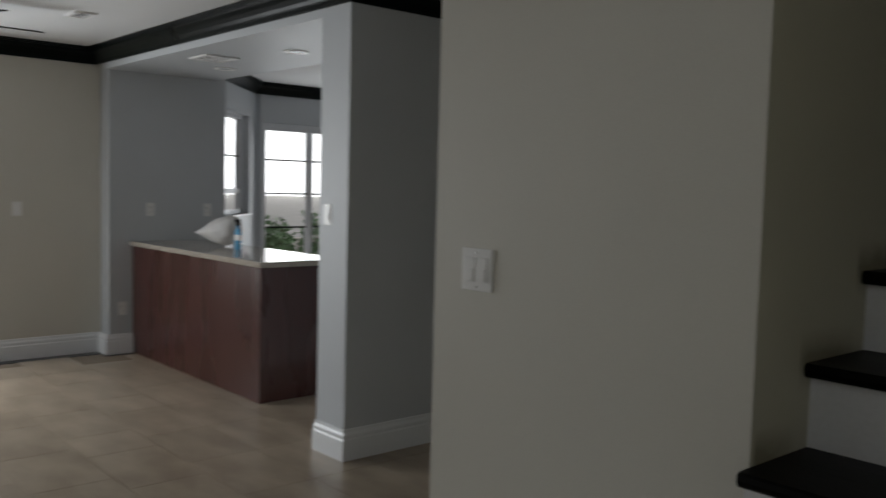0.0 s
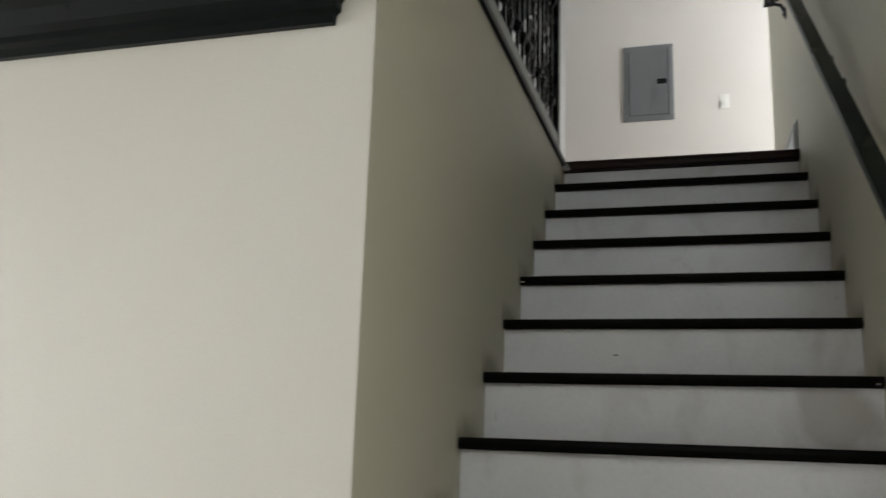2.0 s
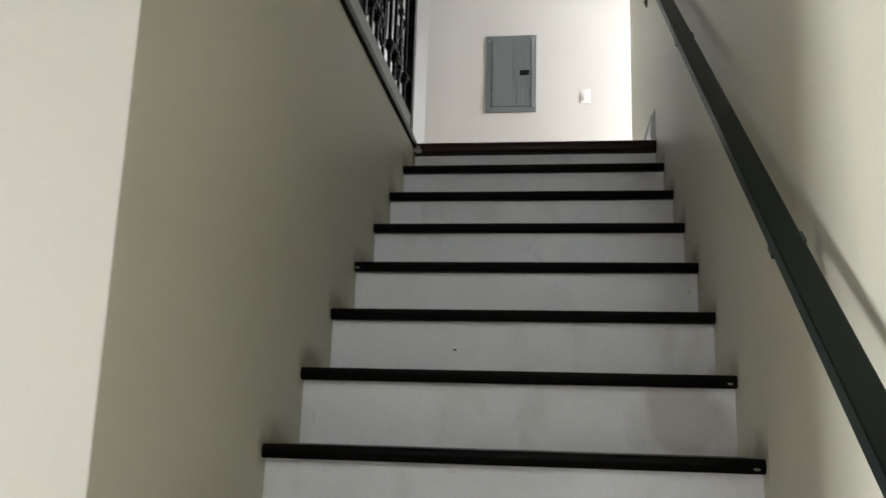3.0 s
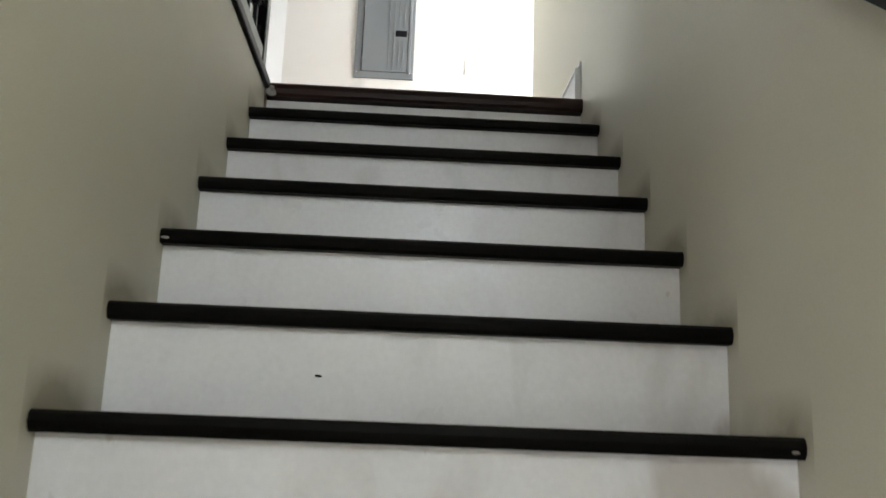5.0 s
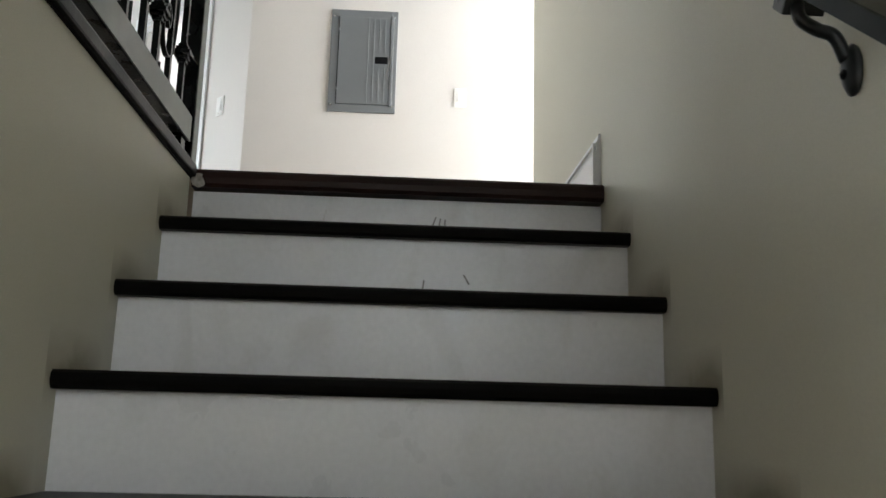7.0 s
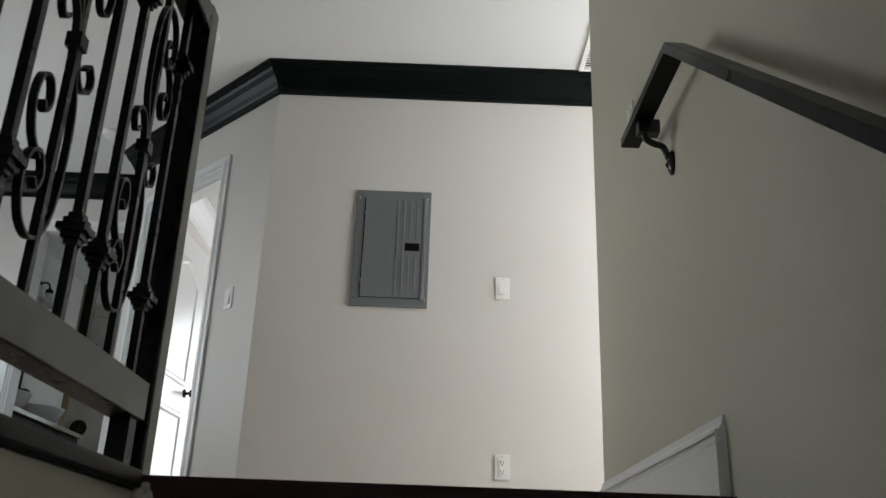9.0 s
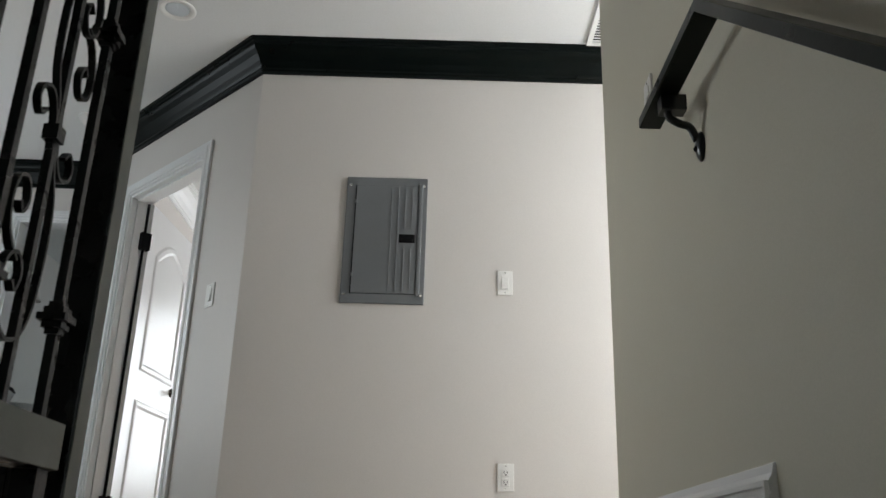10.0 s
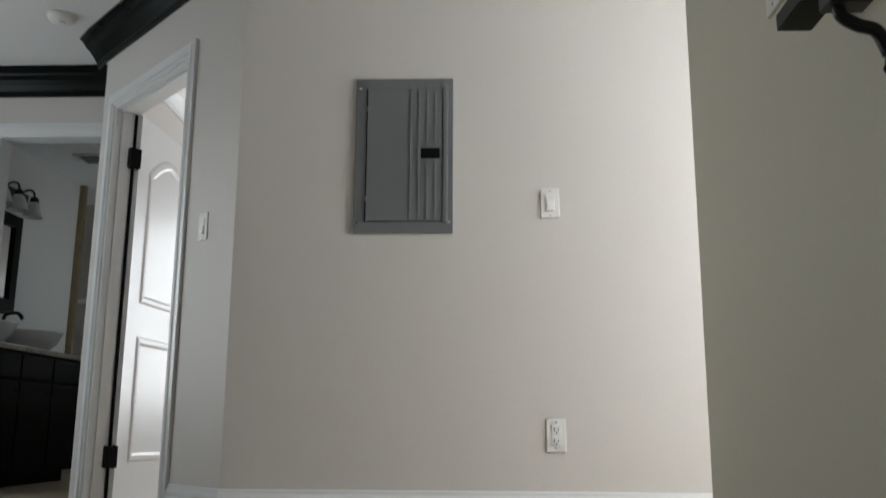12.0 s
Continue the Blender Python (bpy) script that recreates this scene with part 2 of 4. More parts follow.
leaf = material("shrub_leaf", (0.22, 0.36, 0.17), 0.5, vary=0.25, scale=8)
bark = material("shrub_twigs", (0.12, 0.08, 0.05), 0.8, vary=0.2, scale=12)
stucco = material("garden_wall_stucco", (0.6, 0.56, 0.5), 0.9, vary=0.05, scale=3, bump=0.3)
mirror_glass = bpy.data.materials.new("mirror")
mirror_glass.use_nodes = True
mirror_glass.node_tree.nodes["Principled BSDF"].inputs["Metallic"].default_value = 1
mirror_glass.node_tree.nodes["Principled BSDF"].inputs["Roughness"].default_value = 0.02
mirror_glass.node_tree.nodes["Principled BSDF"].inputs["Base Color"].default_value = (0.85, 0.87, 0.88, 1)

# ---- mesh helpers ----


def box(bm, x0, x1, y0, y1, z0, z1, bevel=0.0):
    v = [bm.verts.new(p) for p in ((x0, y0, z0), (x1, y0, z0), (x1, y1, z0), (x0, y1, z0), (x0, y0, z1), (x1, y0, z1), (x1, y1, z1), (x0, y1, z1))]
    f = [bm.faces.new([v[i] for i in q]) for q in ((3, 2, 1, 0), (4, 5, 6, 7), (0, 1, 5, 4), (1, 2, 6, 5), (2, 3, 7, 6), (3, 0, 4, 7))]
    if bevel:
        edges = list({e for g in f for e in g.edges})
        bmesh.ops.bevel(bm, geom=edges, offset=bevel, segments=2, affect="EDGES", profile=0.6)
    return bm


def boxes(*rows):
    bm = bmesh.new()
    for r in rows:
        box(bm, *r)
    return bm


def lathe(bm, profile, m=None, n=24):
    """Turn (radius, height) pairs round the z axis, placed by m."""
    m = m or Matrix()
    rings = []
    for r, z in profile:
        rings.append([bm.verts.new(m @ Vector((r * math.cos(2 * math.pi * i / n), r * math.sin(2 * math.pi * i / n), z))) for i in range(n)])
    for a, b in zip(rings, rings[1:]):
        for i in range(n):
            bm.faces.new((a[i], a[(i + 1) % n], b[(i + 1) % n], b[i]))
    bm.faces.new(rings[0][::-1])
    bm.faces.new(rings[-1])
    return bm


def smooth_path(pts, steps=6):
    """A Catmull-Rom curve through the points."""
    p = [Vector(q) for q in pts]
    p = [2 * p[0] - p[1], *p, 2 * p[-1] - p[-2]]
    out = []
    for a, b, c, d in zip(p, p[1:], p[2:], p[3:]):
        for i in range(steps):
            t = i / steps
            out.append(0.5 * (2 * b + (c - a) * t + (2 * a - 5 * b + 4 * c - d) * t * t + (3 * b - a - 3 * c + d) * t ** 3))
    return out + [p[-2]]


def bar(bm, path, width, thick, across):
    """A bar of rectangular section along a path; width is measured along the fixed direction across."""
    across = Vector(across).normalized()
    rings = []
    for i, q in enumerate(path):
        t = (path[min(i + 1, len(path) - 1)] - path[max(i - 1, 0)]).normalized()
        s = t.cross(across).normalized()
        rings.append([bm.verts.new(q + across * a * width / 2 + s * b * thick / 2) for a, b in ((-1, -1), (1, -1), (1, 1), (-1, 1))])
    for a, b in zip(rings, rings[1:]):
        for i in range(4):
            bm.faces.new((a[i], a[(i + 1) % 4], b[(i + 1) % 4], b[i]))
    bm.faces.new(rings[0][::-1])
    bm.faces.new(rings[-1])
    return bm


def tube(bm, path, r, n=8):
    rings = []
    for i, q in enumerate(path):
        t = (path[min(i + 1, len(path) - 1)] - path[max(i - 1, 0)]).normalized()
        a = t.orthogonal().normalized() if i == 0 else (a - t * a.dot(t)).normalized()
        b = t.cross(a)
        rings.append([bm.verts.new(q + (a * math.cos(2 * math.pi * k / n) + b * math.sin(2 * math.pi * k / n)) * r) for k in range(n)])
    for a_, b_ in zip(rings, rings[1:]):
        for i in range(n):
            bm.faces.new((a_[i], a_[(i + 1) % n], b_[(i + 1) % n], b_[i]))
    bm.faces.new(rings[0][::-1])
    bm.faces.new(rings[-1])
    return bm


def moulding(bm, profile, path, z):
    """Run a wall moulding along a plan path, mitred at corners; profile gives (distance from the wall, height over z). The room lies to the right of the path."""
    p = [Vector((*q, 0)) for q in path]
    rings = []
    for i, q in enumerate(p):
        ns = []
        for a, b in ((i - 1, i), (i, i + 1)):
            if 0 <= a and b < len(p):
                d = (p[b] - p[a]).normalized()
                ns.append(Vector((d.y, -d.x, 0)))
        m = ns[0] if len(ns) == 1 else (ns[0] + ns[1]) / (1 + ns[0].dot(ns[1]))
        rings.append([bm.verts.new(q + m * d + Vector((0, 0, z + h))) for d, h in profile])
    k = len(profile)
    for a, b in zip(rings, rings[1:]):
        for i in range(k):
            bm.faces.new((a[i], b[i], b[(i + 1) % k], a[(i + 1) % k]))
    bm.faces.new(rings[0])
    bm.faces.new(rings[-1][::-1])
    return bm


CROWN = [(0, -0.15), (0.012, -0.15), (0.013, -0.138), (0.02, -0.132), (0.02, -0.122), (0.028, -0.112), (0.04, -0.092), (0.062, -0.066), (0.084, -0.048), (0.094, -0.036),
         (0.096, -0.028), (0.104, -0.026), (0.106, -0.016), (0.118, -0.013), (0.12, 0), (0, 0)]
BASE = [(0, 0), (0.017, 0), (0.017, 0.098), (0.012, 0.106), (0.014, 0.116), (0.014, 0.124), (0.007, 0.136), (0.005, 0.15), (0, 0.152)]
TALL_BASE = [(d, h * 1.14) for d, h in BASE]


def casing(bm, origin, along, out, w, h, cw=0.065, th=0.02):
    """Mitred door or window casing round an opening of w by h; origin is its lower corner, along its width, out from the wall."""
    o, u, n, up = Vector(origin), Vector(along).normalized(), Vector(out).normalized(), Vector((0, 0, 1))
    prof = [(0.0, 0.0), (0.0, th * 0.55), (0.012, th * 0.6), (0.016, th), (cw * 0.55, th), (cw * 0.62, th * 0.8), (cw, th * 0.7), (cw, 0.0)]
    ring = []
    for a, b, s, v in ((0, 0, -1, 0), (0, h, -1, 1), (w, h, 1, 1), (w, 0, 1, 0)):
        ring.append([bm.verts.new(o + u * (a + s * d) + up * (b + v * d) + n * t) for d, t in prof])
    k = len(prof)
    for a, b in zip(ring, ring[1:]):
        for i in range(k):
            bm.faces.new((a[i], a[(i + 1) % k], b[(i + 1) % k], b[i]))
    bm.faces.new(ring[0])
    bm.faces.new(ring[-1][::-1])
    return bm


def mesh_of(name, bm, mat, smooth=False):
    bmesh.ops.recalc_face_normals(bm, faces=bm.faces)
    me = bpy.data.meshes.new(name)
    bm.to_mesh(me)
    bm.free()
    me.materials.append(mat)
    if smooth:
        for q in me.polygons:
            q.use_smooth = True
    return me


def part(name, bm, mat, parent, label="", smooth=False, local=False):
    """One mesh under a thing or part; its coordinates are the world's, unless local."""
    ob = new(name, mesh_of(name, bm, mat, smooth))
    ob.parent = parent
    if not local:
        base = parent
        while base.parent:
            base = base.parent
        if parent is base:
            ob.matrix_parent_inverse = Matrix.Translation(-base.location)
    if label:
        tagged(ob, label)
    return ob


def thing(name, label, category, at=(0, 0, 0), group="", kind=""):
    ob = tagged(new(name), label, category, group, kind)
    ob.location = at
    return ob


def solid(name, bm, mat, label, category, kind="", group="", smooth=False):
    return tagged(new(name, mesh_of(name, bm, mat, smooth)), label, category, group, kind)


def wall(name, bm, mat, label):
    return solid(name, bm, mat, label, "wall", "structure")

# ---- structure: lower floor ----
FX0, FX1, FY0, FY1 = -8.05, 2.8, -4.0, 7.45
floor = solid("floor", boxes((FX0, FX1, FY0, FY1, -0.12, -0.004)), grout, "travertine tile floor with tight sandy grout joints", "floor", "structure")
solid("slate_border", boxes((-6.667, -6.576, -1.2, 3.011, -0.004, 0.001), (-6.576, -6.457, 2.963, 3.205, -0.004, 0.001)), slate, "dark slate border strip along the skirting", "floor border", "structure")

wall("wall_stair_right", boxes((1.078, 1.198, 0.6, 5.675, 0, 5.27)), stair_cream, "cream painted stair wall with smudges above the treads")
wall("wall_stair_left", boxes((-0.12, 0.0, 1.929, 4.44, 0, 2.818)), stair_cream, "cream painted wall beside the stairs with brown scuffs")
wall("wall_under_stairs_front", boxes((-0.993, -0.12, 1.924, 2.035, 0, 2.59), (-0.12, 0, 1.924, 1.929, 0, 2.818)), cream, "cream painted wall end below the upper hall")
wall("wall_under_stairs_side", boxes((-0.993, -0.873, 2.035, 5.18, 0, 2.59)), cream, "cream painted side wall of the stair block")
wall("wall_pillar", boxes((-3.218, -2.946, 2.977, 7.3, 0, 2.59)), grey_paint, "grey painted wall end beside the kitchen opening")
wall("wall_header", boxes((-6.499, -3.218, 2.977, 3.979, 2.41, 2.59)), grey_paint, "grey painted dropped soffit over the breakfast bar")
wall("wall_kitchen_end", boxes((-6.72, -6.499, 3.011, 4.074, 0, 2.59)), grey_paint, "grey painted kitchen wall beside the bar")
wall("wall_living_left", boxes((-6.9, -6.698, -4, -0.4, 0, 2.59), (-6.9, -6.698, 1.6, 3.011, 0, 2.59), (-6.9, -6.698, -0.4, 1.6, 0, 0.6), (-6.9, -6.698, -0.4, 1.6, 2.15, 2.59)), cream, "cream painted living room wall")
wall("wall_entry", boxes((-6.9, -5.888, -4.12, -4, 0, 2.85), (-5.888, -4.308, -4.12, -4, 0, 0.8), (-5.888, -4.308, -4.12, -4, 2.2, 2.85), (-4.308, -3.228, -4.12, -4, 0, 2.85), (-2.432, 2.92, -4.12, -4, 0, 2.85), (-3.228, -2.432, -4.12, -4, 2.27, 2.85), (-3.228, -2.432, -4.12, -4, 0, 0.2),
     (-0.12, 0.4, -4.12, -4.0, 2.85, 5.27), (2.6, 2.92, -4.12, -4.0, 2.85, 5.27), (0.4, 2.6, -4.12, -4.0, 4.7, 5.27), (0.4, 2.6, -4.12, -4.0, 2.85, 3.1)), cream, "cream painted entry wall with window openings")
# unseen foyer widening, added so light from the right reaches the stairs
wall("wall_foyer_right", boxes((2.8, 2.92, -4.0, -2.4, 0, 5.27), (2.8, 2.92, -0.8, 0.6, 0, 5.27), (2.8, 2.92, -2.4, -0.8, 0, 0.7), (2.8, 2.92, -2.4, -0.8, 2.3, 5.27), (1.198, 2.92, 0.6, 0.72, 0, 5.27)), cream, "cream painted wall of an added, unseen foyer")
NOOK = pose(-7.69, 5.035, 0, 0, 0, -43)
bm = boxes((-0.06, 0.22, -0.16, 0, 0, 2.59), (1.15, 1.40, -0.16, 0, 0, 2.59), (0.22, 1.15, -0.16, 0, 0, 1.17), (0.22, 1.15, -0.16, 0, 2.2, 2.59))
bm.transform(NOOK)
wall("wall_nook_bay", bm, grey_paint, "pale grey slanted bay wall round a narrow window")
wall("wall_nook_side", boxes((-7.81, -7.69, 5.09, 5.12, 0, 2.59), (-7.81, -7.69, 7.0, 7.3, 0, 2.59), (-7.81, -7.69, 5.12, 7.0, 2.16, 2.59)), grey_paint, "pale grey nook wall round the sliding door")
wall("wall_nook_back", boxes((-7.81, -2.946, 7.3, 7.42, 0, 2.59), (-2.946, -0.873, 5.18, 5.3, 0, 2.59)), grey_paint, "pale grey back wall of the kitchen")
solid("ceiling_lower", boxes((-8.02, -0.12, -4, 7.42, 2.59, 2.628)), ceiling_paint, "white painted flat ceiling", "ceiling", "structure")
solid("trim_void_edge", boxes((-0.12, 0.0, -4.0, 1.924, 2.59, 2.79)), cream, "cream painted edge of the upper floor", "trim", "structure")

# ---- structure: upper floor ----
solid("floor_upper", boxes((-4.0, -0.12, 1.9, 11.62, 2.63, 2.85), (-0.12, 3.2, 4.53, 11.62, 2.63, 2.85)), carpet, "beige upper hall floor", "floor", "structure")
A = Vector((-0.36, 6.936, 0))
B = A + Vector((-0.7071, 0.7071, 0)) * 1.45
ALONG = (B - A).normalized()
INTO = Vector((0.7071, 0.7071, 0))
wall("wall_upper_back", boxes((-0.36, 3.2, 6.936, 7.056, 2.85, 5.27)), warm, "warm white painted landing wall")


def slanted(bm, s0, s1, d0, d1, z0, z1):
    """A block along the slanted wall: s along it, d into it."""
    p = [A + ALONG * s + INTO * d for s, d in ((s0, d0), (s1, d0), (s1, d1), (s0, d1))]
    v = [bm.verts.new((q.x, q.y, z)) for z in (z0, z1) for q in p]
    for q in ((3, 2, 1, 0), (4, 5, 6, 7), (0, 1, 5, 4), (1, 2, 6, 5), (2, 3, 7, 6), (3, 0, 4, 7)):
        bm.faces.new([v[i] for i in q])
    return bm


DS0, DS1, DH = 0.472, 1.285, 1.975
bm = bmesh.new()
slanted(bm, 0, DS0, 0, 0.12, TOP, 5.27)
slanted(bm, DS1, 1.45, 0, 0.12, TOP, 5.27)
slanted(bm, DS0, DS1, 0, 0.12, TOP + DH, 5.27)
wall("wall_slanted", bm, warm, "warm white painted slanted wall round a bedroom door")
wall("wall_bath_side", boxes((-1.42, -1.30, 8.06, 10.52, 2.85, 5.27), (-1.42, -1.30, 11.4, 11.62, 2.85, 5.27), (-1.42, -1.30, 10.52, 11.4, 2.85, 3.9), (-1.42, -1.30, 10.52, 11.4, 4.8, 5.27)), warm, "warm white painted partition")
HALL_Y = 8.45
wall("wall_hall_end", boxes((-3.3, -2.22, HALL_Y, HALL_Y + 0.12, 2.85, 5.27), (-2.22, -1.42, HALL_Y, HALL_Y + 0.12, 4.89, 5.27)), warm, "warm white painted hall wall over a bathroom doorway")
wall("wall_hall_left", boxes((-3.3, -3.18, 1.9, 6.5, 2.85, 5.27), (-3.3, -3.18, 7.8, HALL_Y, 2.85, 5.27), (-3.3, -3.18, 6.5, 7.8, 2.85, 3.45), (-3.3, -3.18, 6.5, 7.8, 4.75, 5.27)), warm, "warm white painted hall wall with a window opening")
wall("wall_hall_front", boxes((-3.18, 0.0, 1.9, 2.02, 2.85, 5.27)), warm, "warm white painted end wall of the upper hall")
wall("wall_void_left", boxes((-0.12, 0.0, -4.0, 1.9, 2.79, 5.27)), cream, "cream painted wall above the entry")
wall("wall_corridor", boxes((3.2, 3.32, 5.6, 5.75, 2.85, 5.27), (3.2, 3.32, 6.65, 10.5, 2.85, 5.27), (3.2, 3.32, 5.75, 6.65, 2.85, 3.45), (3.2, 3.32, 5.75, 6.65, 4.75, 5.27), (1.191, 3.32, 5.555, 5.675, 2.85, 5.27)), warm, "warm white painted corridor wall")
wall("wall_bedroom", boxes((-1.30, -0.6, 10.38, 10.5, 2.85, 5.27), (1.0, 3.2, 10.38, 10.5, 2.85, 5.27), (-0.6, 1.0, 10.38, 10.5, 2.85, 3.35), (-0.6, 1.0, 10.38, 10.5, 4.85, 5.27)), cream, "cream painted bedroom wall with a window opening")
wall("wall_bath_left", boxes((-2.975, -2.855, HALL_Y + 0.12, 10.87, 2.85, 5.27), (-4.0, -2.975, 10.75, 10.87, 2.85, 5.27), (-4.0, -3.9, 10.87, 11.62, 2.85, 5.27)), warm, "warm white painted bathroom wall behind the vanity")
wall("wall_bath_end", boxes((-3.9, -1.42, 11.5, 11.62, 2.85, 5.27)), bath_tile, "pale marble shower end wall")
solid("ceiling_upper", boxes((-4.0, 3.32, -4.12, 11.7, 5.27, 5.4)), ceiling_paint, "white painted flat ceiling over the landing", "ceiling", "structure")

# ---- mouldings ----
def crown(name, path, z, mat=black_trim, label="black painted crown moulding below the ceiling", tall=1.0):
    return solid(name, moulding(bmesh.new(), [(d * min(tall, 1.4), h * tall) for d, h in CROWN], path, z), mat, label, "crown moulding", "structure")


def skirting(name, path, z, profile=BASE):
    return solid(name, moulding(bmesh.new(), profile, path, z), white_trim, "white painted moulded skirting board", "skirting", "structure")


crown("trim_crown_stair_block", [(-0.993, 5.18), (-0.993, 1.924), (-0.105, 1.924), (-0.105, 1.95)], 2.59, tall=1.63)
crown("trim_crown_living", [(-6.698, -4), (-6.698, 2.977), (-2.946, 2.977), (-2.946, 5.15)], 2.59, tall=0.88)
crown("trim_crown_nook", [(-6.7, 4.105), (-7.69, 5.035), (-7.69, 7.3), (-3.218, 7.3)], 2.59, tall=0.85)
crown("trim_crown_landing", [(-1.47, 8.06), (B.x, B.y), (A.x, A.y), (3.2, 6.936)], 5.27)
crown("trim_crown_hall", [(-3.18, 2.02), (-3.18, HALL_Y), (-1.42, HALL_Y)], 5.27)
crown("trim_crown_bedroom", [(-1.30, 8.0), (-1.30, 10.38), (3.2, 10.38)], 5.27, white_trim, "white painted crown moulding in the bedroom")
skirting("baseboard_living", [(-6.698, -4), (-6.698, 2.994), (-6.499, 2.994), (-6.499, 3.213)], 0, TALL_BASE)
skirting("baseboard_pillar", [(-3.218, 7.3), (-3.218, 2.977), (-2.946, 2.977), (-2.946, 5.15)], 0, TALL_BASE)
skirting("baseboard_stair_block", [(-0.993, 5.18), (-0.993, 1.924), (0, 1.924)], 0, TALL_BASE)
skirting("baseboard_landing_right", [(1.198, 5.675), (1.078, 5.675), (1.078, 4.49)], TOP)
solid("trim_landing_skirt_frame", boxes((1.0565, 1.062, 4.489, 5.672, 2.966, 2.974), (1.0565, 1.062, 4.489, 4.497, TOP, 2.966)), white_trim, "raised white beading round the skirting on the landing", "trim", "structure")
p0 = A + ALONG * (DS0 - 0.065)
skirting("baseboard_landing_back", [(p0.x, p0.y), (A.x, A.y), (3.2, 6.936)], TOP)

# ---- staircase ----
stairs = thing("staircase", "closed staircase with black wooden treads and white risers", "staircase", (0.52, 0.9, 0), kind="structure")


def tread_mesh(x0, x1, depth):
    """A plank with a rounded nose that overhangs the riser below; origin at the nose's foot."""
    bm = bmesh.new()
    prof = [(0.006, 0.0), (0.0, 0.006), (-0.003, 0.016), (0.0, 0.026), (0.006, 0.031), (depth, 0.031), (depth, 0.0)]
    a = [bm.verts.new((x0, y, z)) for y, z in prof]
    b = [bm.verts.new((x1, y, z)) for y, z in prof]
    for i in range(len(prof)):
        k = (i + 1) % len(prof)
        bm.faces.new((a[i], a[k], b[k], b[i]))
    bm.faces.new(a[::-1])
    bm.faces.new(b)
    return bm


rng = random.Random(4)
for k in range(-4, 10):
    zt = TOP - (10 - k) * RISE
    bm = tread_mesh(0.001, STAIR_W - 0.001, RUN + 0.03)
    bmesh.ops.translate(bm, verts=bm.verts, vec=(0, NOSE_Y(k), zt - 0.031))
    part("tread", bm, black_wood, stairs)
    part("riser", boxes((0.001, STAIR_W - 0.001, NOSE_Y(k) + 0.03, NOSE_Y(k) + 0.048, zt - RISE, zt - 0.031)), riser_white, stairs)
part("riser", boxes((0.001, STAIR_W - 0.001, 4.486, 4.504, TOP - RISE, TOP - 0.055)), riser_white, stairs)
bm = tread_mesh(0.001, STAIR_W - 0.001, 0.09)
bmesh.ops.scale(bm, verts=bm.verts, vec=(1, 1, 1.52))
bmesh.ops.translate(bm, verts=bm.verts, vec=(0, 4.452, TOP - 0.05))
part("landing_nosing", bm, landing_wood, stairs, "dark red stained landing edge board")
bm = bmesh.new()
for k in range(-4, 0):
    box(bm, -0.03, 0.0, NOSE_Y(k) + 0.03, NOSE_Y(k + 1) + (0.03 if k < -1 else 0.0), 0, TOP - (10 - k) * RISE - 0.031)
part("stringer", bm, white_trim, stairs, "white painted side board of the lowest steps")
# bare spots where the varnish has chipped off the ends of the noses
for k, x, w in ((3, 1.058, 0.011), (4, 1.06, 0.010), (6, 0.013, 0.011)):
    zt = TOP - (10 - k) * RISE
    bm = bmesh.new()
    lathe(bm, [(w * 0.3, -0.002), (w * 0.55, 0.0), (w * 0.4, 0.0012), (0.001, 0.0016)], pose(x, NOSE_Y(k) - 0.0035, zt - 0.021, 90, 0, 20) @ Matrix.Diagonal((1.5, 0.55, 1, 1)), 7)
    part("chip", bm, chip, stairs, "bare chipped patch on the tread edge")
# nail holes and knocks on the risers
for k, x, zw, turn in ((5, 0.361, 1.788, 5), (8, 0.755, 2.157, 35), (6, 0.47, 1.93, 0)):
    bm = bmesh.new()
    lathe(bm, [(0.0025, -0.001), (0.004, 0.0004), (0.0015, 0.0007)], pose(x, NOSE_Y(k) + 0.0298, zw, 90, turn, 0) @ Matrix.Diagonal((1.7, 0.6, 1, 1)), 9)
    part("dent", bm, plastic_dark, stairs, "dark knock mark on the white riser")
for k, x, zw, turn in ((10, 0.632, 2.737, 20), (10, 0.646, 2.733, 12), (10, 0.66, 2.731, 4), (9, 0.601, 2.523, 8), (9, 0.70, 2.54, -30), (7, 0.33, 1.95, 40), (7, 0.72, 1.93, 0)):
    bm = box(bmesh.new(), -0.002, 0.002, -0.0006, 0.0004, -0.013, 0.013)
    bm.transform(pose(x, NOSE_Y(k) + 0.0298, zw, 0, turn, 0))
    part("scuff", bm, scuff_grey, stairs, "short grey scuff mark on the riser")

# black nosing along the edge of the upper floor and the paint-chipped corner
solid("trim_floor_edge", box(boxes((-0.125, 0.003, 1.93, 4.452, 2.818, 2.828)), -0.125, 0.014, 1.93, 4.452, 2.822, 2.854, 0.006), black_wood, "black wooden edge board of the upper floor", "trim", "structure")
bm = bmesh.new()
lathe(bm, [(0.012, 0), (0.02, 0.002), (0.008, 0.004)], pose(0.02, 4.45, TOP - 0.035, 90, 0, 15), 8)
solid("paint_chip", bm, chip, "white paint daub at the landing corner", "paint mark")

